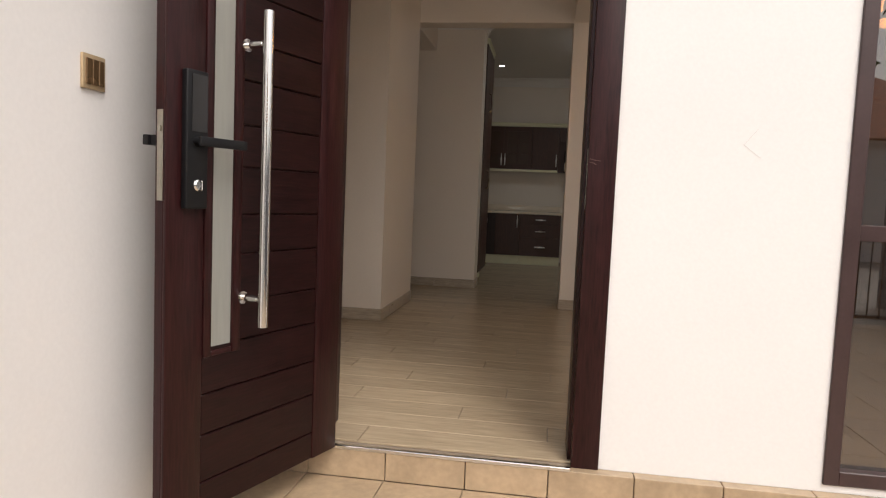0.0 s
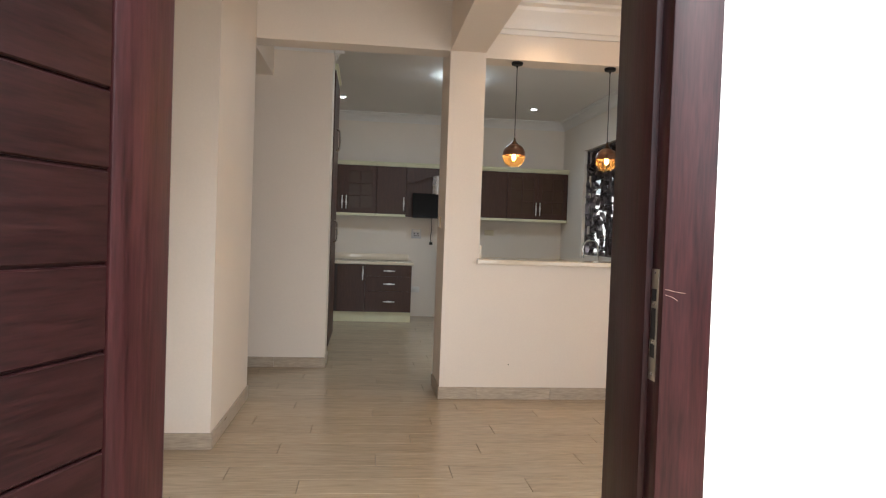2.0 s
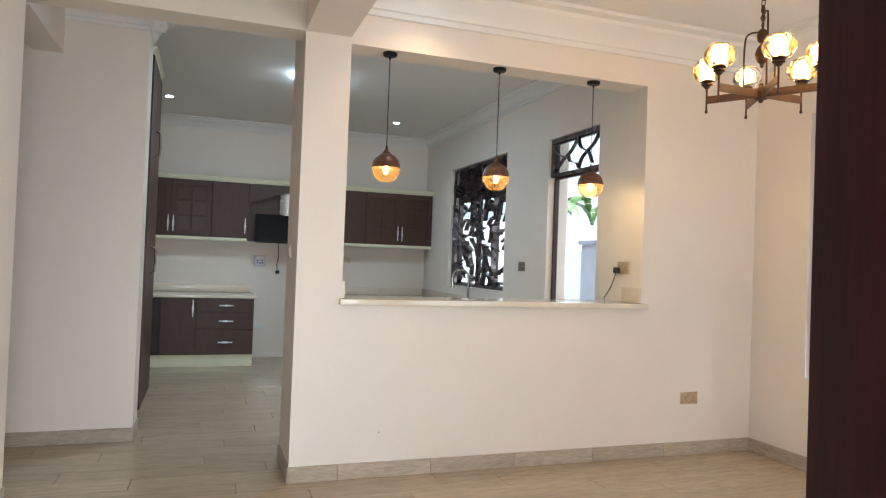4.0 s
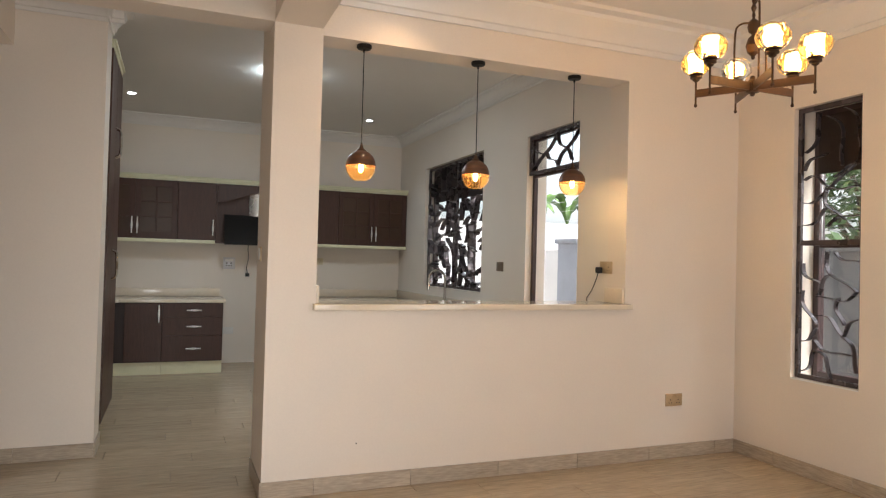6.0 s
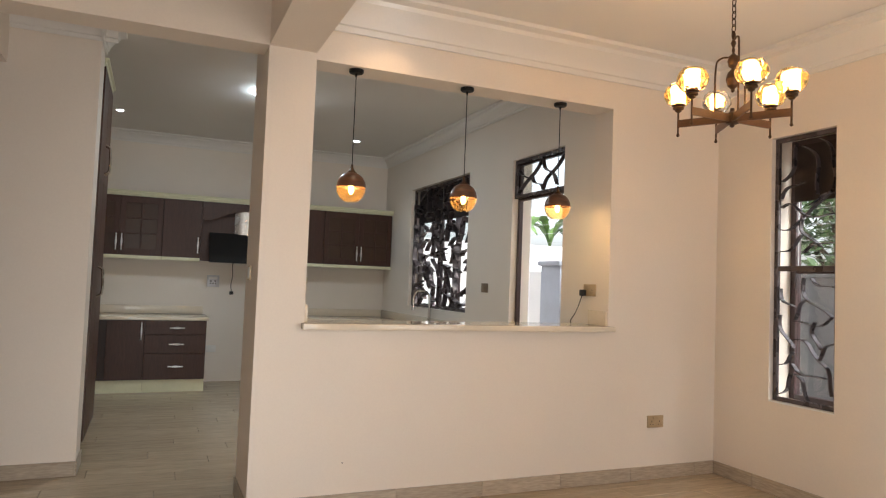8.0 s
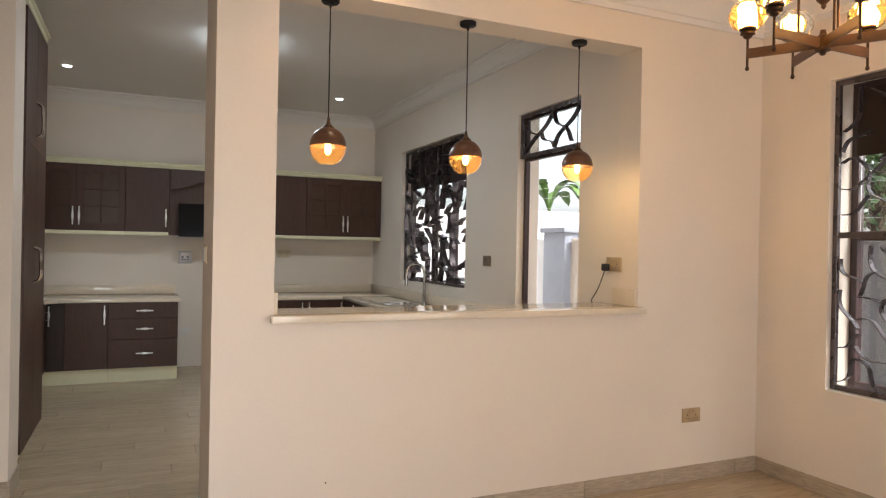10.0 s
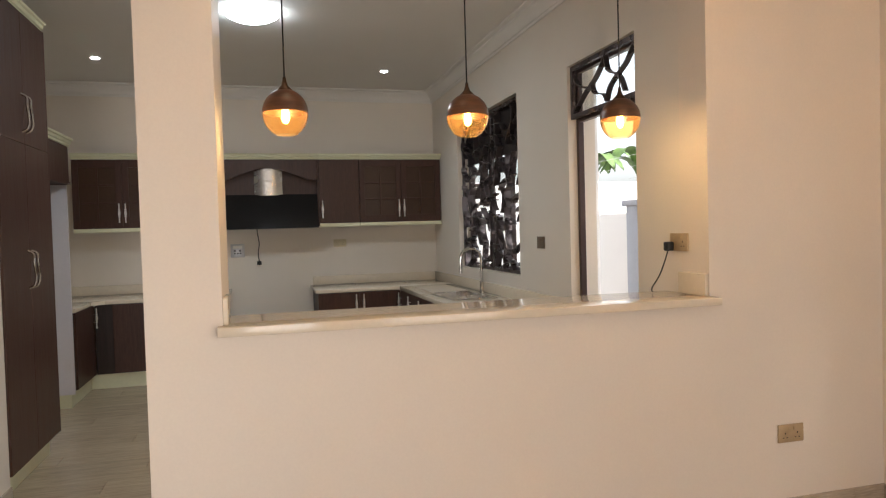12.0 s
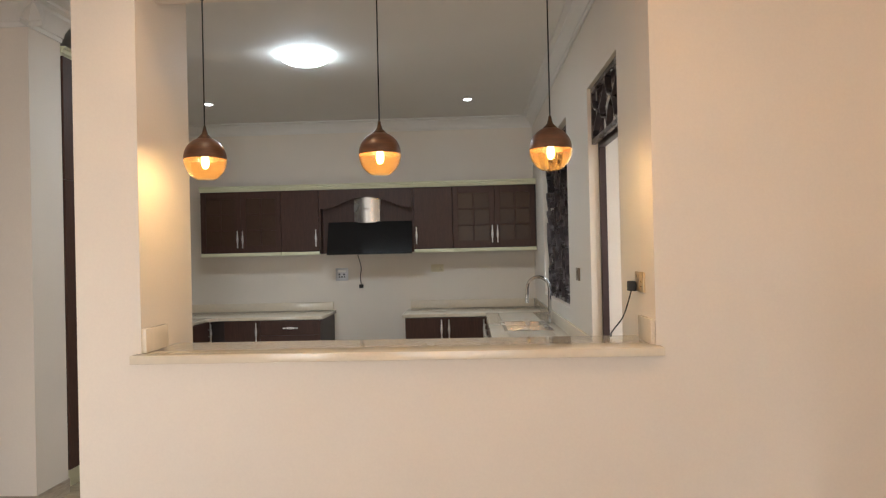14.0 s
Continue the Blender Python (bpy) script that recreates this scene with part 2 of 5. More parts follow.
def thing(name, at, label, category, group="", kind=""):
    ob = new(name)
    ob.location = at
    ob.empty_display_size = 0.1
    ORIGIN[ob] = Vector(at)
    return tagged(ob, label, category, group, kind)


def part(name, bm, mat, parent, label="", kind=""):
    """A bmesh in world metres as one mesh under a thing or a part."""
    bmesh.ops.translate(bm, verts=bm.verts, vec=-ORIGIN[parent])
    ob = new(name, mesh_of(name, bm, mat))
    ob.parent = parent
    ORIGIN[ob] = ORIGIN[parent]
    return tagged(ob, label, kind=kind)


def piece(name, me, parent, m, label=""):
    """A part on a shared mesh at the pose m in world metres."""
    ob = new(name, me)
    ob.parent = parent
    ob.matrix_basis = Matrix.Translation(-ORIGIN[parent]) @ m
    return tagged(ob, label)


def solid(name, bm, mat, label, category, kind="structure", group=""):
    """A thing that is one mesh, with its origin at its base."""
    zs = [v.co for v in bm.verts]
    at = Vector((sum(v.x for v in zs) / len(zs), sum(v.y for v in zs) / len(zs), min(v.z for v in zs)))
    bmesh.ops.translate(bm, verts=bm.verts, vec=-at)
    ob = new(name, mesh_of(name, bm, mat))
    ob.location = at
    ORIGIN[ob] = at
    return tagged(ob, label, category, group, kind)


B = bmesh.new


# ---- structure ----
CEIL = 3.12
KX, DX = 2.47, 3.49          # inner faces of the kitchen's and the dining room's outer walls
BACK, KL = 5.20, -1.78       # inner faces of the kitchen's back and side walls

bm = B()
box(bm, 0.0, 0.282, 0.015, 0.55, 0, CEIL)
box(bm, 0.282, KX, 0.015, 0.23, 0, 1.079)
box(bm, 0.282, KX, 0.015, 0.23, 2.70, CEIL)
box(bm, KX, DX + 0.2, 0.015, 0.23, 0, CEIL)
wall_n = solid("wall_north", bm, wall_paint, "cream painted wall with a wide serving opening", "wall")
part("nail_mark", lathe(B(), [(0.004, -0.002), (0.004, 0.001)], (0.55, 0.0145, 0.28), 8, "Y"), rubber, wall_n, "small dark nail mark")
bm = B()
box(bm, -1.70, 0.0, 0.004, 0.215, 2.737, CEIL)
box(bm, 0.0, 0.280, -3.70, 0.015, 2.740, CEIL)
box(bm, -1.70, -1.51, 0.215, 1.175, 2.72, CEIL)
solid("beam", bm, wall_paint, "cream painted ceiling beams", "beam")
bm = B()
box(bm, -1.70, -1.48, -1.01, 0.002, 0, CEIL)
box(bm, -4.5, -1.48, -1.215, -1.01, 0, CEIL)
solid("wall_pier", bm, wall_paint, "cream painted wall ending in a deep pier", "wall")
bm = box(B(), -4.5, -0.965, 1.175, 1.498, 0, CEIL)
solid("wall_hall", bm, wall_paint, "cream painted wall end beside the tall cabinet", "wall")
bm = B()
box(bm, KL - 0.2, KL, 1.42, BACK + 0.2, 0, CEIL)
solid("wall_west", bm, kitchen_paint, "cream painted kitchen side wall", "wall")
bm = B()
box(bm, KL, KX + 0.2, BACK, BACK + 0.2, 0, CEIL)
solid("wall_back", bm, kitchen_paint, "cream painted kitchen back wall", "wall")
# kitchen outer wall with a door and a window
KD = (0.635, 1.49, 2.54)
KW = (2.43, 4.17, 1.068, 2.56)
bm = B()
box(bm, KX, KX + 0.2, 0.23, KD[0], 0, CEIL)
box(bm, KX, KX + 0.2, KD[0], KD[1], KD[2], CEIL)
box(bm, KX, KX + 0.2, KD[1], KW[0], 0, CEIL)
box(bm, KX, KX + 0.2, KW[0], KW[1], 0, KW[2])
box(bm, KX, KX + 0.2, KW[0], KW[1], KW[3], CEIL)
box(bm, KX, KX + 0.2, KW[1], BACK, 0, CEIL)
solid("wall_east", bm, kitchen_paint, "cream painted kitchen wall with door and window openings", "wall")
# dining outer wall with a tall slim window
DW = (-0.985, -0.485, 0.640, 2.51)
bm = B()
box(bm, DX, DX + 0.28, -3.92, DW[0], 0, CEIL)
box(bm, DX, DX + 0.28, DW[0], DW[1], 0, DW[2])
box(bm, DX, DX + 0.28, DW[0], DW[1], DW[3], CEIL)
box(bm, DX, DX + 0.28, DW[1], 0.015, 0, CEIL)
solid("wall_dining", bm, wall_paint, "cream painted dining wall with a tall slim window", "wall")
# front wall
FY, FI = -3.92, -3.70
GW = (0.93, 2.75, 0.02, 2.25)
bm = B()
for y0, y1, mat, nm, lab in ((FY, FY + 0.05, outer_paint, "wall_front_outer", "white painted outside wall"),
                             (FY + 0.05, FI, wall_paint, "wall_south", "cream painted front wall seen from inside")):
    bm = B()
    box(bm, -4.7, -1.165, y0, y1, -0.15, CEIL)
    box(bm, -1.165, 0.09, y0, y1, 2.25, CEIL)
    box(bm, 0.09, GW[0], y0, y1, -0.15, CEIL)
    box(bm, GW[0], GW[1], y0, y1, -0.15, GW[2])
    box(bm, GW[0], GW[1], y0, y1, GW[3], CEIL)
    box(bm, GW[1], DX, y0, y1, -0.15, CEIL)
    solid(nm, bm, mat, lab, "wall")
bm = box(B(), -1.64, -1.42, -9.0, FY, -0.15, CEIL)
solid("wall_porch", bm, outer_paint, "white painted porch side wall", "wall")
bm = box(B(), -4.7, -4.5, FY, 1.42, 0, CEIL)
solid("wall_lobby", bm, wall_paint, "cream painted lobby wall", "wall")
bm = box(B(), -4.7, DX + 0.2, FY, BACK + 0.2, CEIL, CEIL + 0.15)
solid("ceiling", bm, ceiling_paint, "white painted flat ceiling", "ceiling")

# cornices: a stepped plaster profile along the walls
PROFILE = [(0, 0), (0.012, 0), (0.016, 0.028), (0.028, 0.032), (0.034, 0.062), (0.062, 0.098), (0.098, 0.128), (0.104, 0.150),
           (0.150, 0.158), (0.154, 0.178), (0, 0.178)]


def cornice(bm, a, b, inward, drop=0.0, size=1.0):
    a, b, n = Vector((*a, 0)), Vector((*b, 0)), Vector((*inward, 0))
    ends = []
    for p in (a, b):
        ends.append([bm.verts.new(p + n * (o * size + 0.002) + Vector((0, 0, CEIL - 0.002 - drop - 0.178 * size + h * size))) for o, h in PROFILE])
    k = len(PROFILE)
    for i in range(k):
        bm.faces.new((ends[0][i], ends[0][(i + 1) % k], ends[1][(i + 1) % k], ends[1][i]))
    bm.faces.new(ends[0][::-1])
    bm.faces.new(ends[1])


bm = B()
cornice(bm, (0.284, 0.015), (DX, 0.015), (0, -1), 0, 1.25)
cornice(bm, (DX, 0.015), (DX, FI), (-1, 0), 0, 1.25)
cornice(bm, (DX, FI), (0.284, FI), (0, 1), 0, 1.25)
cornice(bm, (0.282, FI), (0.282, 0.015), (1, 0), 0, 1.25)
solid("trim_dining", bm, ceiling_paint, "white stepped plaster cornice round the dining ceiling", "cornice")
bm = B()
cornice(bm, (KX, BACK), (KL, BACK), (0, -1), 0, 0.75)
cornice(bm, (KX, 0.23), (KX, BACK), (-1, 0), 0, 0.75)
cornice(bm, (KL, 2.4), (KL, BACK), (1, 0), 0, 0.75)
cornice(bm, (-0.965 + 0.1, 1.175), (-1.51, 1.175), (0, -1), 0, 0.9)
cornice(bm, (-0.965, 1.08), (-0.965, 1.498), (1, 0), 0, 0.9)
solid("trim_kitchen", bm, ceiling_paint, "white stepped plaster cornice round the kitchen ceiling", "cornice")

bm = box(B(), -4.7, DX + 0.2, FY, BACK + 0.2, -0.15, -0.010)
floor = solid("floor", bm, grout, "beige wood-look porcelain plank tile floor with narrow joints", "floor")

# added area lamp in the front glass opening, standing in for sky light
lamp("front_glass_fill", "AREA", GLASS_W, (1.0, 0.97, 0.93), look((1.84, FI - 0.03, 1.15), (1.84, 0, 1.05)), size=1.7, size_y=2.0, shape="RECTANGLE")
# added fill lamp in the doorway, extra to the sky's own light
lamp("front_door_fill", "AREA", DOOR_W, (1.0, 0.97, 0.94), look((-0.53, FI + 0.05, 1.06), (-0.65, 0, 0.85)), size=0.95, size_y=1.95, shape="RECTANGLE", spread=radians(80))

# ---- outside ----
bm = B()
bmesh.ops.create_grid(bm, x_segments=40, y_segments=40, size=1200, matrix=Matrix.Translation((0, 0, -0.32)))
solid("ground", bm, paving, "pale concrete paved yard", "ground")
bm = box(B(), -1.42, 4.2, -9.0, FY, -0.31, -0.14)
porch = solid("porch_floor", bm, porch_grout, "beige tiled porch floor with pale joints", "porch")
YX = 4.75
bm = B()
box(bm, YX, YX + 0.2, -12, 2.6, -0.32, 1.55)
box(bm, YX - 0.03, YX + 0.23, -12, 2.6, 1.55, 1.61, 0.01)
yard_wall = solid("boundary_wall", bm, wall_grey, "grey rendered boundary wall with a coping", "wall")
bm = B()
box(bm, YX, YX + 0.2, 2.6, 4.0, -0.32, 1.55)
box(bm, YX - 0.03, YX + 0.23, 2.6, 3.96, 1.55, 1.61, 0.01)
solid("boundary_wall_cream", bm, wall_paint, "cream painted boundary wall with a coping", "wall")
bm = B()
box(bm, YX, YX + 0.2, 4.5, 6.6, -0.32, 1.60)
solid("boundary_wall_white", bm, outer_paint, "bright white painted boundary wall", "wall")
bm = B()
box(bm, YX - 0.10, YX + 0.26, 4.0, 4.5, -0.32, 1.68, 0.008)
box(bm, YX - 0.14, YX + 0.30, 3.96, 4.54, 1.68, 1.75, 0.012)
solid("gate_pillar", bm, grey_render, "grey painted square pillar with a flat cap", "pillar")
bm = box(B(), 2.9, 9.5, 6.6, 6.8, -0.32, 2.12)
solid("wall_neighbour", bm, outer_paint, "bright white garden wall across the yard", "wall")


bm = box(B(), KX + 0.2, KX + 0.315, 1.66, 2.10, -0.30, CEIL, 0.006)
solid("pilaster", bm, outer_paint, "white painted pilaster on the outside wall beside the back door", "pilaster")


def electric_fence():
    root = thing("electric_fence", (YX + 0.1, 0, 1.61), "thin electric fence wires on posts above the boundary wall", "fence")
    for k in range(9):
        y = -8.1 + k * 2.4
        part("post", cyl(B(), (YX + 0.1, y, 1.60), (YX + 0.1, y, 2.35), 0.012, seg=8), steel, root)
    for k in range(5):
        z = 1.75 + k * 0.14
        part("wire", cyl(B(), (YX + 0.085, -8.2, z), (YX + 0.085, 11.2, z), 0.0022, seg=5), steel, root)
    return root


electric_fence()


def banana_plant(x, y, z, size, seed):
    rnd = random.Random(seed)
    root = thing("banana_plant", (x, y, z), "green banana plant with broad torn leaves beside the wall", "plant")
    part("stem", cyl(B(), (x, y, z), (x + 0.05, y, z + 2.5), 0.09 * size, 0.05 * size, 12), bark, root)
    for k in range(9):
        a = k * 2.4 + rnd.random()
        up = 0.7 + 0.6 * rnd.random()
        base = Vector((x + 0.05, y, z + 2.45))
        d = Vector((math.cos(a), math.sin(a), 0))
        spine = curve([base, base + (d * 0.35 + Vector((0, 0, up * 0.7))) * size, base + (d * 0.9 + Vector((0, 0, up * 0.8))) * size,
                       base + (d * 1.35 + Vector((0, 0, up * 0.35))) * size], 8)
        s = d.cross(Vector((0, 0, 1)))
        bm = B()
        rows = []
        n = len(spine)
        for i, p in enumerate(spine):
            f = i / (n - 1)
            w = size * 0.24 * math.sin(math.pi * min(max((f - 0.15) / 0.85, 0.02), 0.99)) ** 0.6 * (0.8 + 0.4 * rnd.random())
            rows.append([bm.verts.new(p + s * (w * q) + Vector((0, 0, 0.05 * size * abs(q) + 0.004 * t))) for t in (0, 1) for q in (-1, -0.5, 0, 0.5, 1)])
        for r0, r1 in zip(rows, rows[1:]):
            for j in range(4):
                bm.faces.new((r0[j], r0[j + 1], r1[j + 1], r1[j]))
                bm.faces.new((r0[j + 5], r1[j + 5], r1[j + 6], r0[j + 6]))
        part("leaf", bm, leaf_green, root)


banana_plant(5.75, 7.6, -0.3, 0.50, 5)
banana_plant(6.75, 7.7, -0.3, 0.56, 9)


def tree(x, y, z, height, spread, seed, count=2600):
    """A tapered trunk with limbs and a loose crown of small pointed leaves."""
    rnd = random.Random(seed)
    root = thing("tree", (x, y, z), "leafy green garden tree beyond the boundary wall", "tree")
    bm = B()
    top = Vector((x, y, z + height * 0.55))
    trunk = curve([(x, y, z), (x + 0.08, y - 0.05, z + height * 0.3), top], 6)
    for k, (p, q) in enumerate(zip(trunk, trunk[1:])):
        cyl(bm, p, q, 0.13 * (1 - 0.05 * k), 0.13 * (1 - 0.05 * (k + 1)), 10)
    tips = []
    for k in range(11):
        a, up = rnd.random() * 6.28, rnd.random()
        start = Vector((x, y, z + height * (0.3 + 0.25 * rnd.random())))
        tip = start + Vector((math.cos(a) * spread * (0.5 + 0.5 * rnd.random()), math.sin(a) * spread * (0.5 + 0.5 * rnd.random()), height * (0.12 + 0.35 * up)))
        line = curve([start, (start + tip) / 2 + Vector((0, 0, 0.15)), tip], 4)
        for p, q in zip(line, line[1:]):
            cyl(bm, p, q, 0.035, 0.025, 6)
        tips += [tip, (start + tip) / 2]
    part("trunk", bm, bark, root)
    verts, faces = [], []
    for k in range(count):
        c = rnd.choice(tips)
        p = c + Vector((rnd.gauss(0, 0.30 * spread), rnd.gauss(0, 0.30 * spread), rnd.gauss(0, 0.09 * height)))
        u = Vector((rnd.gauss(0, 1), rnd.gauss(0, 1), rnd.gauss(-0.4, 0.6))).normalized()
        v = u.cross(Vector((rnd.gauss(0, 1), rnd.gauss(0, 1), rnd.gauss(0, 1)))).normalized()
        ln, wd = 0.09 + 0.10 * rnd.random(), 0.018 + 0.018 * rnd.random()
        i = len(verts)
        verts += [p, p + u * ln * 0.5 + v * wd, p + u * ln, p + u * ln * 0.5 - v * wd]
        faces.append((i, i + 1, i + 2, i + 3))
    me = bpy.data.meshes.new("crown")
    me.from_pydata([v - ORIGIN[root] for v in verts], [], faces)
    me.materials.append(leaf_dark)
    ob = new("crown", me)
    ob.parent = root
    tagged(ob, kind="stuff")


tree(6.6, 1.3, -0.3, 4.6, 1.5, 3, 5200)


# ---- kitchen ----
def knob_handle(length=0.2):
    """A turned chrome pull with a bulged middle and two feet, along z, standing off towards -y."""
    bm = B()
    h = length / 2
    lathe(bm, [(0.005, -h), (0.009, -h * 0.92), (0.0065, -h * 0.8), (0.007, -h * 0.45), (0.0115, -h * 0.40), (0.0115, -h * 0.32), (0.007, -h * 0.28),
               (0.013, -h * 0.15), (0.013, h * 0.15), (0.007, h * 0.28), (0.0115, h * 0.32), (0.0115, h * 0.40), (0.007, h * 0.45),
               (0.0065, h * 0.8), (0.009, h * 0.92), (0.005, h)], (0, -0.028, 0), 10)
    for z in (-h * 0.36, h * 0.36):
        cyl(bm, (0, 0, z), (0, -0.024, z), 0.004, seg=8)
    return mesh_of("handle", bm, satin)


def wave_handle():
    bm = B()
    pts = curve([(0, 0, -0.115), (0, -0.03, -0.095), (0.014, -0.036, -0.04), (-0.014, -0.036, 0.04), (0, -0.03, 0.095), (0, 0, 0.115)], 6)
    tube(bm, pts, 0.0075, (1, 0, 0.1), 8)
    return mesh_of("handle", bm, tap_steel)


HANDLE, SHORT, WAVE = knob_handle(), knob_handle(0.165), wave_handle()
ALONG_X = Matrix.Rotation(radians(90), 4, "Y")
FACE_E = Matrix.Rotation(radians(90), 4, "Z")      # stands off towards +x
FACE_W = Matrix.Rotation(radians(-90), 4, "Z")     # stands off towards -x


def front(bm, x0, x1, z0, z1, y, gap=0.0015):
    """A flat door or drawer front that faces -y."""
    return box(bm, x0 + gap, x1 - gap, y - 0.019, y - 0.0005, z0 + gap, z1 - gap, 0.002, 1)


def glazed_door(root, x0, x1, z0, z1, y):
    """A framed cabinet door with six small panes."""
    bm, w = B(), 0.062
    box(bm, x0 + 0.0015, x0 + w, y - 0.020, y, z0 + 0.0015, z1 - 0.0015, 0.002, 1)
    box(bm, x1 - w, x1 - 0.0015, y - 0.020, y, z0 + 0.0015, z1 - 0.0015, 0.002, 1)
    box(bm, x0 + w, x1 - w, y - 0.020, y, z0 + 0.0015, z0 + w + 0.02, 0.002, 1)
    box(bm, x0 + w, x1 - w, y - 0.020, y, z1 - w - 0.02, z1 - 0.0015, 0.002, 1)
    door = part("door", bm, cabinet_wood, root)
    a, b, c, d = x0 + w, x1 - w, z0 + w + 0.02, z1 - w - 0.02
    part("muntin", box(B(), (a + b) / 2 - 0.009, (a + b) / 2 + 0.009, y - 0.018, y - 0.003, c, d, 0.003, 1), cabinet_wood, door)
    for k in (1, 2):
        z = c + (d - c) * k / 3
        part("muntin", box(B(), a, b, y - 0.0165, y - 0.004, z - 0.009, z + 0.009, 0.003, 1), cabinet_wood, door)
    for i in range(2):
        for k in range(3):
            part("pane", box(B(), a + (b - a) * i / 2, a + (b - a) * (i + 1) / 2, y - 0.008, y - 0.005, c + (d - c) * k / 3, c + (d - c) * (k + 1) / 3),
                 cabinet_glass, door, "dark tinted pane")
    return door


UY, UZ0, UZ1 = 4.90, 1.57, 2.28


def wall_cabinet(x0, x1, doors, label, group="kitchen wall cabinets"):
    """doors: rows of x0, x1, glazed, handle side."""
    root = thing("wall_cabinet", ((x0 + x1) / 2, UY + 0.15, UZ0), label, "cabinet", group)
    bm = B()
    box(bm, x0, x1, UY, BACK - 0.001, UZ0, UZ1)
    part("body", bm, cabinet_dark, root)
    for a, b, glazed, side in doors:
        if glazed:
            door = glazed_door(root, a, b, UZ0, UZ1, UY)
            part("shelf", box(B(), a + 0.065, b - 0.065, UY - 0.0045, UY - 0.0022, 1.93, 1.938), lime_trim, root, "pale shelf edge behind the glass")
        else:
            door = part("door", front(B(), a, b, UZ0, UZ1, UY), cabinet_wood, root)
        hx = b - 0.03 if side > 0 else a + 0.03
        piece("handle", HANDLE, door, Matrix.Translation((hx, UY - 0.019, UZ0 + 0.155)), "ornate chrome handle")
    part("pelmet", box(B(), x0, x1, UY - 0.022, UY + 0.05, UZ0 - 0.042, UZ0 - 0.001, 0.004), lime_trim, root, "pale lime light pelmet")
    part("cornice", crown(B(), x0, x1, UY - 0.02, UZ1), lime_trim, root, "pale lime stepped cornice")
    return root


CROWN = [(0, 0.001), (0.010, 0.001), (0.014, 0.016), (0.026, 0.022), (0.030, 0.042), (0.044, 0.048), (0.046, 0.062), (-0.05, 0.062), (-0.05, 0.001)]


def crown(bm, x0, x1, y, z):
    ends = [[bm.verts.new((x, y - o, z + h)) for o, h in CROWN] for x in (x0, x1)]
    k = len(CROWN)
    for i in range(k):
        bm.faces.new((ends[0][i], ends[0][(i + 1) % k], ends[1][(i + 1) % k], ends[1][i]))
    bm.faces.new(ends[0])
    bm.faces.new(ends[1])
    return bm


wall_cabinet(-1.42, -0.477, ((-1.42, -0.95, True, 1), (-0.95, -0.477, True, -1)), "dark brown wall cabinet with two glazed doors")
wall_cabinet(-0.475, -0.035, ((-0.475, -0.035, False, 1),), "dark brown wall cabinet with one plain door")
wall_cabinet(1.066, 1.512, ((1.066, 1.512, False, -1),), "dark brown wall cabinet with plain door beside the hood")
wall_cabinet(1.514, 2.466, ((1.514, 1.993, True, 1), (1.993, 2.455, True, -1)), "dark brown glazed wall cabinet in the window corner")


def hood_cabinet():
    """The cabinet over the cooker space: an arched valance before a dark back."""
    x0, x1 = -0.033, 1.064
    root = thing("hood_cabinet", (0.52, UY + 0.15, UZ0), "dark brown hood surround with an arched valance", "cabinet", "kitchen wall cabinets")
    part("back_panel", box(B(), x0, x1, UY + 0.10, BACK - 0.001, UZ0 - 0.03, UZ1), cabinet_wood, root)
    for a, b in ((x0, x0 + 0.02), (x1 - 0.02, x1)):
        part("side_panel", box(B(), a, b, UY - 0.01, UY + 0.098, UZ0 - 0.03, UZ1 - 0.002, 0.002, 1), cabinet_wood, root)
    bm = B()
    low, rows = [], []
    n = 28
    for k in range(n + 1):
        f = k / n
        x = x0 + 0.021 + (x1 - x0 - 0.042) * f
        e = min(f, 1 - f)
        z = 2.055 if e < 0.09 else (2.055 + 0.03 * (e - 0.09) / 0.07 if e < 0.16 else 2.085 + 0.10 * math.sin((e - 0.16) / 0.34 * math.pi / 2))
        rows.append([bm.verts.new((x, y, q)) for y in (UY - 0.018, UY) for q in (z, UZ1 - 0.002)])
    for r0, r1 in zip(rows, rows[1:]):
        for i, j in ((0, 1), (1, 3), (3, 2), (2, 0)):
            bm.faces.new((r0[i], r0[j], r1[j], r1[i]))
    bm.faces.new([rows[0][i] for i in (0, 1, 3, 2)])
    bm.faces.new([rows[-1][i] for i in (0, 2, 3, 1)])
    part("valance", bm, cabinet_wood, root, "arched wooden valance")
    part("cornice", crown(B(), x0, x1, UY - 0.02, UZ1), lime_trim, root, "pale lime stepped cornice")


hood_cabinet()


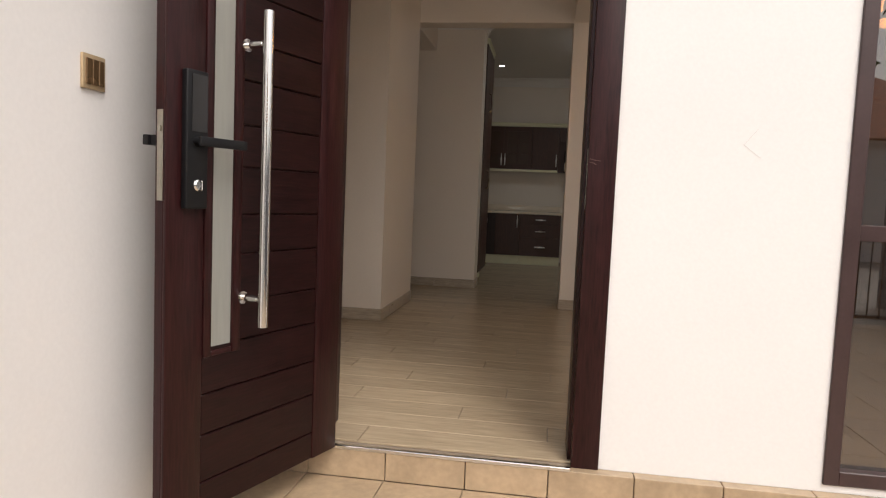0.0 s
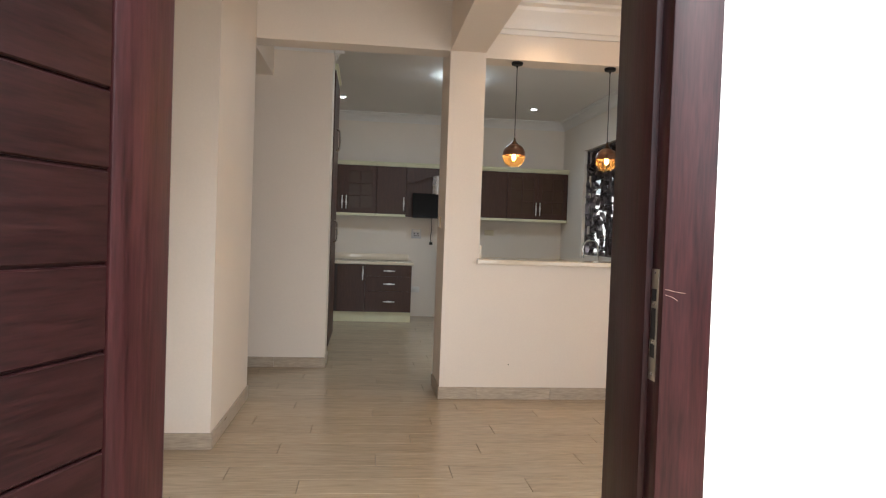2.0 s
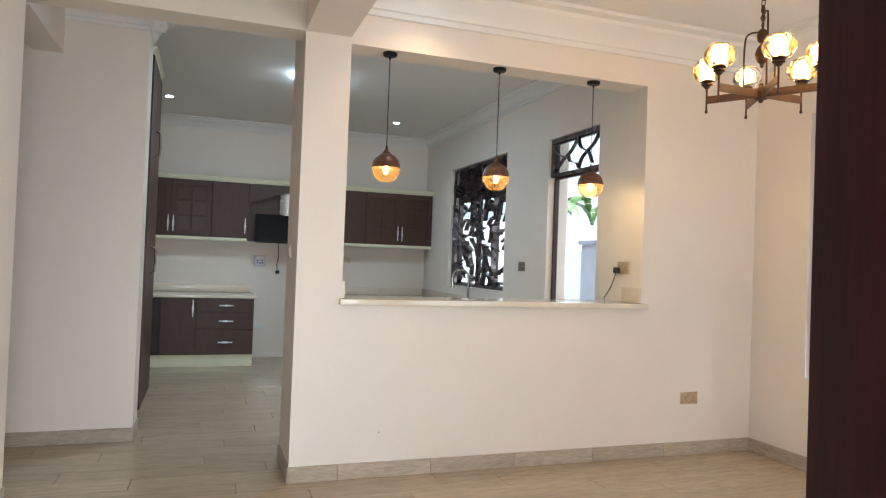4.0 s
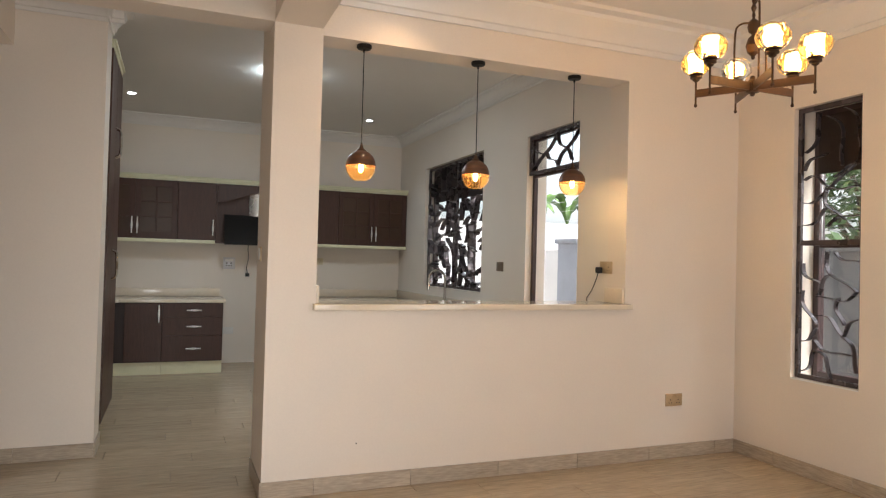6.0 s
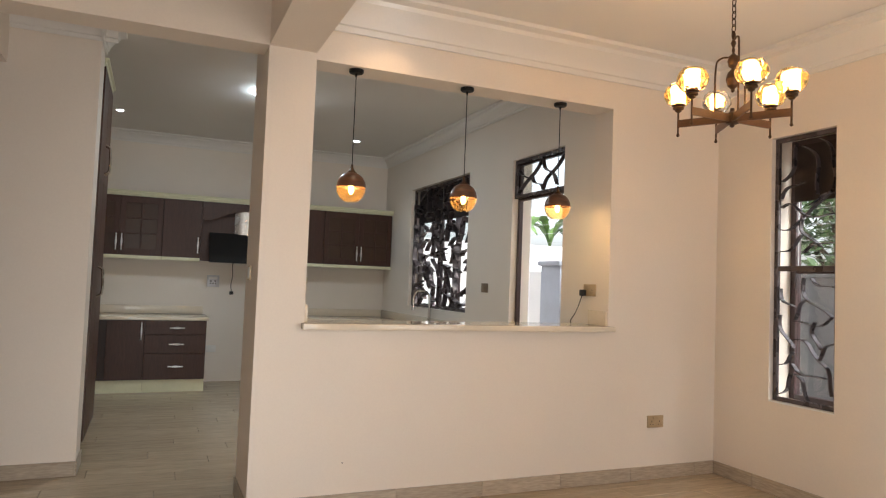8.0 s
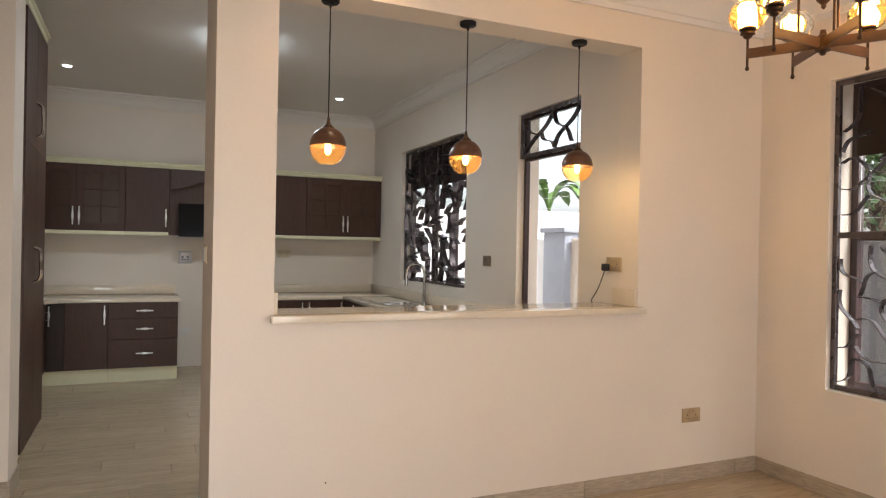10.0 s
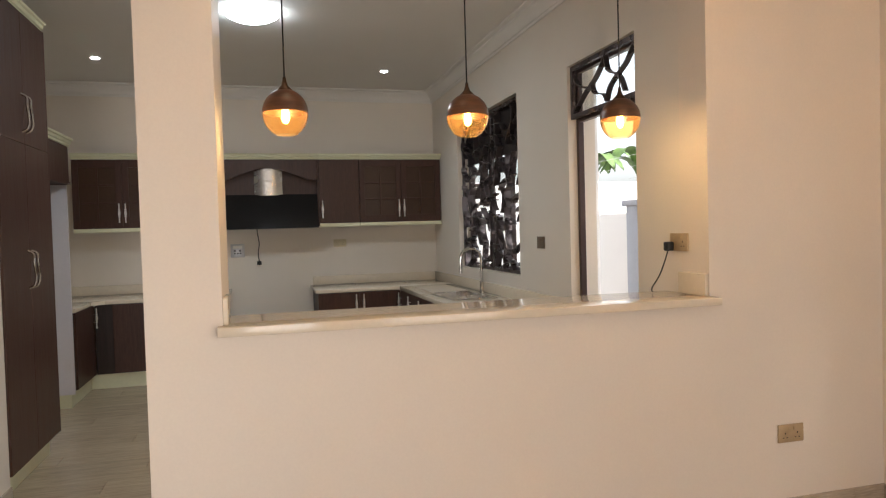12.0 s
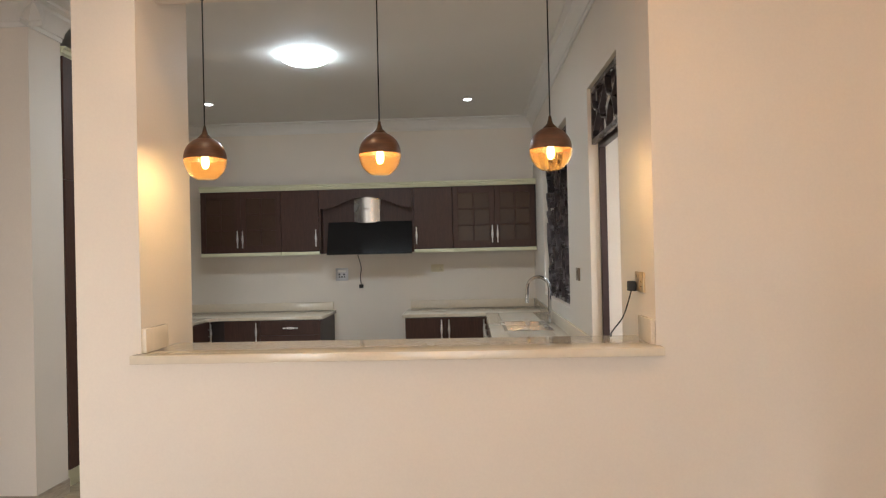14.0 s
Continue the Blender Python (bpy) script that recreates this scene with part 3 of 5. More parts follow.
def cooker_hood():
    root = thing("cooker_hood", (0.52, 4.9, 1.52), "black glass slanted cooker hood with a steel chimney", "cooker hood")
    bm = B()
    ys, zs = (4.78, 4.93), (1.525, 1.90)
    v = [bm.verts.new(p) for x in (0.07, 1.045) for p in ((x, ys[0], zs[0]), (x, ys[1], zs[1]), (x, ys[1] + 0.03, zs[1]), (x, ys[0] + 0.05, zs[0] - 0.005))]
    for f in ((0, 1, 2, 3), (7, 6, 5, 4), (0, 4, 5, 1), (1, 5, 6, 2), (2, 6, 7, 3), (3, 7, 4, 0)):
        bm.faces.new([v[i] for i in f])
    part("glass_panel", bm, black_gloss, root)
    part("body", box(B(), 0.16, 0.90, 4.90, 4.995, 1.53, 1.82, 0.004), black_matt, root)
    bm = B()
    cols = []
    for k in range(9):
        f = k / 8
        x, y = 0.37 + 0.30 * f, 4.94 - 0.028 * math.sin(math.pi * f)
        cols.append([bm.verts.new((x, y, z)) for z in (1.89, 2.24)] + [bm.verts.new((x, 4.997, z)) for z in (2.24, 1.89)])
    for c0, c1 in zip(cols, cols[1:]):
        for i in range(4):
            bm.faces.new((c0[i], c0[(i + 1) % 4], c1[(i + 1) % 4], c1[i]))
    bm.faces.new(cols[0])
    bm.faces.new(cols[-1][::-1])
    part("chimney", bm, steel, root, "curved brushed steel chimney")
    part("badge", box(B(), 0.49, 0.55, 4.909, 4.911, 2.045, 2.051), black_matt, root)
    part("cord", tube(B(), curve([(0.38, 4.985, 1.56), (0.385, 5.10, 1.48), (0.40, 5.17, 1.36), (0.385, 5.185, 1.25), (0.395, 5.185, 1.16)], 6), 0.005), rubber, root)
    part("plug", box(B(), 0.37, 0.42, 5.165, 5.198, 1.12, 1.165, 0.008), rubber, root)


cooker_hood()

CT, CB, KICK, BF = 0.863, 0.826, 0.145, 4.45     # counter top and underside, kick board, base fronts


def base_cabinet(name, x0, x1, label, doors=(), drawers=(), y=BF):
    root = thing(name, ((x0 + x1) / 2, y + 0.3, 0), label, "cabinet", "kitchen base cabinets")
    part("body", box(B(), x0, x1, y, BACK - 0.001, KICK, CB - 0.001), cabinet_dark, root)
    part("kick_board", box(B(), x0 - (0.055 if x0 < -1 else 0), x1, y + 0.012, y + 0.032, 0.001, KICK - 0.001), lime_trim, root, "pale lime kick board")
    for a, b, hx in doors:
        door = part("door", front(B(), a, b, KICK + 0.005, CB - 0.006, y), cabinet_wood, root)
        piece("handle", HANDLE, door, Matrix.Translation((hx, y - 0.019, CB - 0.125)), "ornate chrome handle")
    for a, b, z0, z1 in drawers:
        dr = part("drawer", front(B(), a, b, z0, z1, y), cabinet_wood, root)
        piece("handle", SHORT, dr, Matrix.Translation(((a + b) / 2 + 0.01, y - 0.019, (z0 + z1) / 2)) @ ALONG_X, "ornate chrome handle")
    return root


base_cabinet("base_cabinet", -1.16, -0.606, "dark brown base cabinet with one plain door", doors=((-1.0, -0.606, -0.64),))
base_cabinet("drawer_cabinet", -0.604, 0.06, "dark brown base cabinet with three drawers",
             drawers=((-0.604, 0.06, 0.66, CB - 0.006), (-0.604, 0.06, 0.445, 0.66), (-0.604, 0.06, KICK + 0.005, 0.445)))
base_cabinet("base_cabinet", 0.985, 1.86, "dark brown base cabinet with paired doors", doors=((0.985, 1.42, 1.38), (1.42, 1.86, 1.46)))


def leg_cabinet(x, y0, y1, east, label, n):
    """A run along a side wall; its fronts face +x (east) or -x."""
    s = 1 if east else -1
    root = thing("base_cabinet", (x - s * 0.3, (y0 + y1) / 2, 0), label, "cabinet", "kitchen base cabinets")
    xb = KL + 0.001 if east else KX - 0.001
    part("body", box(B(), min(x, xb), max(x, xb), y0, y1, KICK, CB - 0.001), cabinet_dark, root)
    part("kick_board", box(B(), min(x - s * 0.035, x - s * 0.055), max(x - s * 0.035, x - s * 0.055), y0, y1 + (0.03 if east else 0), 0.001, KICK - 0.001), lime_trim, root, "pale lime kick board")
    for k in range(n):
        a, b = y0 + (y1 - y0) * k / n, y0 + (y1 - y0) * (k + 1) / n
        door = part("door", box(B(), min(x, x + s * 0.019), max(x, x + s * 0.019), a + 0.0015, b - 0.0015, KICK + 0.005, CB - 0.006, 0.002, 1), cabinet_wood, root)
        piece("handle", HANDLE, door, Matrix.Translation((x + s * 0.019, b - 0.04, CB - 0.125)) @ (FACE_E if east else FACE_W), "ornate chrome handle")


leg_cabinet(-1.18, 3.77, 4.43, True, "dark brown corner base cabinet beside the fridge space", 1)
leg_cabinet(1.88, 1.62, 3.0, False, "dark brown base cabinet along the window wall", 3)
leg_cabinet(1.88, 3.0, 4.43, False, "dark brown sink base cabinet under the window", 3)

# worktops with upstands
bm = B()
box(bm, KL + 0.001, 0.085, 4.43, BACK - 0.001, CB, CT, 0.004)
box(bm, KL + 0.001, -1.16, 3.755, 4.43, CB, CT, 0.004)
v = [bm.verts.new(p) for z in (CB + 0.001, CT - 0.001) for p in ((-1.165, 4.432, z), (-1.165, 4.33, z), (-1.06, 4.432, z))]
for f in ((0, 1, 2), (5, 4, 3), (0, 3, 4, 1), (1, 4, 5, 2), (2, 5, 3, 0)):
    bm.faces.new([v[i] for i in f])
top = solid("worktop", bm, quartz, "beige quartz corner worktop with an upstand", "worktop", kind="")
part("upstand", box(B(), KL + 0.001, 0.055, BACK - 0.022, BACK - 0.001, CT + 0.0005, CT + 0.098, 0.003), quartz, top)
part("upstand", box(B(), KL + 0.001, KL + 0.022, 3.76, BACK - 0.023, CT + 0.0005, CT + 0.098, 0.003), quartz, top)
SX0, SX1, SY0, SY1 = 1.99, 2.355, 2.73, 3.44
bm = B()
box(bm, 0.955, KX - 0.001, 4.43, BACK - 0.001, CB, CT, 0.004)
box(bm, 1.855, SX0, 1.60, 4.43, CB, CT, 0.003)
box(bm, SX1, KX - 0.001, 1.60, 4.43, CB, CT, 0.003)
box(bm, SX0, SX1, 1.60, SY0, CB, CT)
box(bm, SX0, SX1, SY1, 4.43, CB, CT)
top = solid("worktop", bm, quartz, "beige quartz worktop with a cut-out for the sink", "worktop", kind="")
part("upstand", box(B(), 0.985, KX - 0.023, BACK - 0.022, BACK - 0.001, CT + 0.0005, CT + 0.098, 0.003), quartz, top)
part("upstand", box(B(), KX - 0.022, KX - 0.001, 1.60, BACK - 0.001, CT + 0.0005, CT + 0.098, 0.003), quartz, top)


def sink():
    root = thing("kitchen_sink", (2.17, 3.085, CT), "stainless steel drop-in sink with two bowls", "sink")
    bm = B()
    z = CT + 0.001
    box(bm, SX0 - 0.02, SX1 + 0.02, SY0 - 0.02, SY0 + 0.012, z, z + 0.006, 0.002, 1)
    box(bm, SX0 - 0.02, SX1 + 0.02, SY1 - 0.012, SY1 + 0.02, z, z + 0.006, 0.002, 1)
    box(bm, SX0 - 0.02, SX0 + 0.012, SY0 + 0.012, SY1 - 0.012, z, z + 0.006, 0.002, 1)
    box(bm, SX1 - 0.03, SX1 + 0.02, SY0 + 0.012, SY1 - 0.012, z, z + 0.006, 0.002, 1)
    box(bm, SX0 + 0.012, SX1 - 0.03, 3.07, 3.10, z - 0.004, z + 0.005, 0.002, 1)
    part("rim", bm, steel, root)
    for a, b in ((SY0 + 0.012, 3.07), (3.10, SY1 - 0.012)):
        bm = B()
        rings = []
        for ins, d in ((0, 0.004), (0.006, -0.01), (0.014, -0.12), (0.05, -0.15)):
            rings.append([bm.verts.new(p) for p in ((SX0 + 0.012 + ins, a + ins, z + d), (SX1 - 0.03 - ins, a + ins, z + d), (SX1 - 0.03 - ins, b - ins, z + d), (SX0 + 0.012 + ins, b - ins, z + d))])
        for r0, r1 in zip(rings, rings[1:]):
            for i in range(4):
                bm.faces.new((r0[i], r0[(i + 1) % 4], r1[(i + 1) % 4], r1[i]))
        bm.faces.new(rings[-1])
        part("bowl", bm, steel, root)


sink()


def tap():
    x, y, z = 2.41, 3.27, CT + 0.001
    root = thing("kitchen_tap", (x, y, z), "chrome gooseneck mixer tap beside the sink", "tap")
    part("base", lathe(B(), [(0.026, 0), (0.026, 0.008), (0.020, 0.014), (0.020, 0.10), (0.014, 0.108)], (x, y, z), 16), tap_steel, root)
    arc = [(x, y, z + 0.10), (x, y, z + 0.32)]
    for k in range(1, 10):
        a = math.pi * k / 9
        arc.append((x - 0.1 + 0.1 * math.cos(a), y, z + 0.32 + 0.1 * math.sin(a)))
    arc.append((x - 0.202, y, z + 0.26))
    part("spout", tube(B(), arc, 0.015, (0, 1, 0), 10), tap_steel, root)
    part("spray_head", cyl(B(), (x - 0.202, y, z + 0.27), (x - 0.205, y, z + 0.19), 0.016, 0.018, 12), steel, root)
    part("lever", cyl(B(), (x - 0.01, y - 0.018, z + 0.07), (x - 0.035, y - 0.085, z + 0.10), 0.007, 0.006, 8), tap_steel, root)


tap()


def tall_cabinet():
    x, y0, y1, z1 = -0.972, 1.502, 2.42, 2.88
    root = thing("tall_cabinet", (x - 0.4, 1.9, 0), "tall dark brown kitchen cupboard with four doors", "cupboard")
    part("body", box(B(), KL + 0.001, x, y0, y1, KICK, z1), cabinet_dark, root)
    part("side_panel", box(B(), KL + 0.001, x + 0.019, y1, y1 + 0.018, KICK, z1, 0.001, 1), cabinet_wood, root)
    part("kick_board", box(B(), x - 0.08, x - 0.055, y0, y1 + 0.018, 0.001, KICK - 0.001), lime_trim, root, "pale lime kick board")
    ym = (y0 + y1) / 2
    for za, zb, hz in ((KICK + 0.004, 2.06, 1.29), (2.062, z1 - 0.002, 2.25)):
        for a, b, hy in ((y0, ym, ym - 0.035), (ym, y1, ym + 0.035)):
            door = part("door", box(B(), x + 0.0005, x + 0.019, a + 0.0015, b - 0.0015, za, zb, 0.002, 1), cabinet_wood, root)
            piece("handle", WAVE, door, Matrix.Translation((x + 0.019, hy, hz)) @ FACE_E, "wavy chrome handle")
    bm = crown(B(), y0, y1 + 0.018, 0.0, z1)
    bmesh.ops.rotate(bm, verts=bm.verts, cent=(0, 0, 0), matrix=Matrix.Rotation(radians(90), 3, "Z"))
    bmesh.ops.translate(bm, verts=bm.verts, vec=(x - 0.01, 0, 0))
    part("cornice", bm, lime_trim, root, "pale lime stepped cornice")


tall_cabinet()


def fridge_surround():
    x, y0, y1 = -1.18, 2.439, 3.752
    root = thing("fridge_surround", (x - 0.3, 3.06, 0), "empty fridge space with white board sides and a bridge cupboard", "cabinet")
    part("bridge_box", box(B(), KL + 0.001, x, y0, y1, 1.94, 2.27), cabinet_dark, root)
    ym = (y0 + y1) / 2
    for a, b in ((y0, ym), (ym, y1)):
        door = part("door", box(B(), x + 0.0005, x + 0.019, a + 0.0015, b - 0.0015, 1.942, 2.268, 0.002, 1), cabinet_wood, root)
        bm = lathe(B(), [(0.004, 0), (0.004, 0.012), (0.012, 0.016), (0.012, 0.024), (0.006, 0.028)], (x + 0.019, b - 0.05 if a > y0 else b - 0.04, 1.95), 12, "X")
        part("knob", bm, chrome, door, "round chrome knob")
    for a, b in ((y0, y0 + 0.016), (y1 - 0.016, y1)):
        part("side_board", box(B(), KL + 0.001, x + 0.0, a, b, 0.118 if a > 3 else 0.0, 1.939), white_board, root, "white melamine side board")
    part("kick_board", box(B(), KL + 0.1, x - 0.03, y1 - 0.02, y1 - 0.004, 0.001, 0.117), lime_trim, root)
    bm = crown(B(), y0, y1, 0.0, 2.27)
    bmesh.ops.rotate(bm, verts=bm.verts, cent=(0, 0, 0), matrix=Matrix.Rotation(radians(90), 3, "Z"))
    bmesh.ops.translate(bm, verts=bm.verts, vec=(x + 0.02, 0, 0))
    part("cornice", bm, lime_trim, root, "pale lime stepped cornice")


fridge_surround()

# breakfast bar
bm = B()
rim = ((0.264, -0.055), (2.487, -0.055), (2.487, 0.014), (2.469, 0.014), (2.469, 0.36), (0.284, 0.36), (0.284, 0.014), (0.264, 0.014))
low, high = ([bm.verts.new((x, y, z)) for x, y in rim] for z in (1.080, 1.116))
bm.faces.new(low[::-1])
bm.faces.new(high)
for k in range(8):
    bm.faces.new((low[k], low[(k + 1) % 8], high[(k + 1) % 8], high[k]))
bmesh.ops.bevel(bm, geom=bm.edges[:], offset=0.0025, segments=2, profile=0.5, affect="EDGES")
bar = solid("bar_top", bm, quartz, "polished beige quartz bar top on the half wall", "bar top", kind="")
part("upstand", box(B(), 0.2825, 0.302, 0.02, 0.235, 1.117, 1.222, 0.003), quartz, bar)
part("upstand", box(B(), KX - 0.02, KX - 0.0005, 0.02, 0.235, 1.117, 1.222, 0.003), quartz, bar)


# ---- switches and sockets ----
def plate(name, at, facing, w, h, mat, label, category, holes=(), rockers=(), rmat=None):
    """A wall plate; holes and rockers are rows of x, z, width and height on its face."""
    turn = {"S": 0, "E": 90, "W": -90, "N": 180}[facing]
    m = Matrix.Translation(at) @ Matrix.Rotation(radians(turn), 4, "Z")
    root = thing(name, (0, 0, 0), label, category)
    part("face_plate", box(B(), -w / 2, w / 2, -0.010, -0.0005, -h / 2, h / 2, 0.0025), mat, root)
    for x, z, a, b in holes:
        part("pin_hole", box(B(), x - a / 2, x + a / 2, -0.0112, -0.0095, z - b / 2, z + b / 2), rubber, root)
    for x, z, a, b in rockers:
        part("rocker", box(B(), x - a / 2, x + a / 2, -0.0145, -0.0095, z - b / 2, z + b / 2, 0.0015, 1), rmat or mat, root)
    root.matrix_basis = m
    return root


PINS = [(s + x, z, a, b) for s in (-0.035, 0.035) for x, z, a, b in ((0, 0.002, 0.005, 0.009), (-0.011, -0.020, 0.008, 0.004), (0.011, -0.020, 0.008, 0.004))]
TWO = [(-0.016, 0.026, 0.011, 0.018), (0.016, 0.026, 0.011, 0.018)]
plate("wall_socket", (2.914, 0.015, 0.42), "S", 0.147, 0.088, socket_gold, "gold double wall socket above the skirting", "socket", PINS, TWO)
plate("wall_socket", (1.31, BACK, 1.34), "S", 0.147, 0.086, pale_yellow, "cream double wall socket over the worktop", "socket", PINS, TWO)
plate("cooker_switch", (0.163, BACK, 1.288), "S", 0.15, 0.15, socket_grey, "grey cooker switch plate on the wall", "switch",
      [(-0.03, 0.0, 0.022, 0.02), (0.025, 0.0, 0.022, 0.02), (-0.03, -0.03, 0.018, 0.016), (0.0, -0.03, 0.018, 0.016), (0.03, -0.03, 0.018, 0.016)], [(0, 0.04, 0.10, 0.03)], socket_white)
plate("wall_socket", (0.175, BACK, 0.418), "S", 0.13, 0.086, socket_white, "white blank outlet low on the wall", "socket", (), [(0, 0, 0.05, 0.04)])
plate("wall_socket", (KX, 0.24, 1.37), "W", 0.147, 0.09, socket_gold, "gold double wall socket with a black plug above the bar", "socket", PINS[3:], TWO)
plate("wall_switch", (KX, 1.985, 1.347), "W", 0.135, 0.09, socket_dark, "dark bronze light switch on the kitchen wall", "switch", (), [(0, 0, 0.03, 0.055)])
plate("wall_switch", (0.0, 0.34, 1.40), "W", 0.090, 0.090, socket_gold, "gold-edged white light switch on the column side", "switch", (), [(0, 0, 0.05, 0.07)], socket_white)
plate("wall_switch", (-2.0, -1.215, 1.40), "S", 0.092, 0.092, socket_white, "white two-gang light switch on the lobby wall", "switch", [(0, 0.034, 0.072, 0.002), (0, -0.034, 0.072, 0.002), (-0.036, 0, 0.002, 0.068), (0.036, 0, 0.002, 0.068)], [(-0.017, 0, 0.030, 0.06), (0.017, 0, 0.030, 0.06)])
plate("wall_switch", (-1.42, -4.878, 1.347), "E", 0.094, 0.094, socket_gold, "bronze three-gang light switch on the porch wall", "switch", (),
      [(-0.026, 0, 0.022, 0.07), (0, 0, 0.022, 0.07), (0.026, 0, 0.022, 0.07)], bronze_rocker)
root = thing("power_plug", (KX - 0.03, 0.30, 1.35), "black plug with a thin cable hanging to the bar", "plug")
part("body", box(B(), KX - 0.048, KX - 0.011, 0.272, 0.318, 1.325, 1.372, 0.008), rubber, root)
part("cable", tube(B(), curve([(KX - 0.03, 0.30, 1.33), (KX - 0.045, 0.31, 1.27), (KX - 0.07, 0.32, 1.20), (KX - 0.12, 0.31, 1.14), (KX - 0.13, 0.29, 1.120)], 6), 0.0035), rubber, root)


# ---- lamps ----
def pendant(x, y):
    root = thing("pendant_lamp", (0, 0, 0), "globe pendant lamp, walnut cap over amber glass, lit", "lamp", "pendants over the bar")
    part("ceiling_rose", lathe(B(), [(0.046, 2.699), (0.046, 2.682), (0.040, 2.676), (0.008, 2.672), (0.006, 2.655)], seg=20), black_matt, root)
    part("cord", cyl(B(), (0, 0, 2.66), (0, 0, 2.085), 0.0032, seg=8), black_matt, root)
    part("neck", lathe(B(), [(0.006, 2.10), (0.008, 2.085), (0.014, 2.066), (0.030, 2.050), (0.034, 2.044)], seg=16), bronze, root)
    cap = [(0.092 * math.sin(a), 1.957 + 0.095 * math.cos(a)) for a in [0.35 + (math.pi / 2 - 0.35) * k / 8 for k in range(9)]]
    inner = [(r - 0.004, z - 0.003) for r, z in cap[::-1]]
    bm = B()
    rings = []
    for r, z in cap + inner:
        rings.append([bm.verts.new((r * math.cos(2 * math.pi * k / 28), r * math.sin(2 * math.pi * k / 28), z)) for k in range(28)])
    for r0, r1 in zip(rings, rings[1:] + rings[:1]):
        for k in range(28):
            bm.faces.new((r0[k], r0[(k + 1) % 28], r1[(k + 1) % 28], r1[k]))
    part("cap", bm, walnut, root, "walnut wood half globe")
    bm = B()
    rings = []
    glass = [(0.092 * math.cos(a), 1.955 - 0.098 * math.sin(a)) for a in [1.10 * k / 9 for k in range(10)]]
    for r, z in glass + [(r - 0.002, z) for r, z in glass[::-1]]:
        rings.append([bm.verts.new((r * math.cos(2 * math.pi * k / 28), r * math.sin(2 * math.pi * k / 28), z)) for k in range(28)])
    for r0, r1 in zip(rings, rings[1:] + rings[:1]):
        for k in range(28):
            bm.faces.new((r0[k], r0[(k + 1) % 28], r1[(k + 1) % 28], r1[k]))
    shade = part("shade", bm, amber_glass, root, "amber glass half globe")
    shade.visible_shadow = False
    part("socket", cyl(B(), (0, 0, 2.04), (0, 0, 1.985), 0.018, seg=14), black_matt, root)
    part("bulb", lathe(B(), [(0.010, 1.984), (0.013, 1.968), (0.0165, 1.950), (0.017, 1.935), (0.013, 1.920), (0.005, 1.913)], seg=14), bulb_glow, root, "glowing warm bulb")
    root.location = (x, y, 0)
    return root


p0 = pendant(0.549, 0.088)
for x in (1.321, 2.060):
    copy_thing(p0, Matrix.Translation((x, 0.088, 0)))


def downlight(x, y):
    root = thing("downlight", (x, y, CEIL), "small recessed white downlight, lit", "lamp", "ceiling downlights")
    part("ring", lathe(B(), [(0.034, CEIL - 0.004), (0.048, CEIL - 0.006), (0.052, CEIL - 0.001), (0.052, CEIL)], (x, y, 0), 20), socket_white, root)
    part("lens", lathe(B(), [(0.036, CEIL - 0.010), (0.037, CEIL - 0.0045)], (x, y, 0), 20), spot_glow, root)


for x, y in ((1.71, 4.20), (-0.98, 4.06), (0.72, -0.30)):
    downlight(x, y)
    lamp("downlight_beam", "SPOT", SPOT_W * (3 if y > 0 else 3.5), COOL if y > 0 else (1.0, 0.62, 0.32), look((x, y, CEIL - 0.02), (x, y + 0.001, 0)), radius=0.03, spot=radians(110))
root = thing("ceiling_lamp", (0.42, 2.49, CEIL), "round white dome ceiling lamp, lit", "lamp")
part("base", lathe(B(), [(0.180, CEIL - 0.015), (0.186, CEIL - 0.001), (0.186, CEIL)], (0.42, 2.49, 0), 36), socket_white, root)
part("diffuser", lathe(B(), [(0.02, CEIL - 0.075), (0.08, CEIL - 0.070), (0.14, CEIL - 0.058), (0.185, CEIL - 0.036), (0.198, CEIL - 0.016)], (0.42, 2.49, 0), 36), disc_glow, root)
lamp("dome_light", "AREA", DISC_W, COOL, look((0.42, 2.49, CEIL - 0.08), (0.42, 2.491, 0)), size=0.36, shape="DISK")


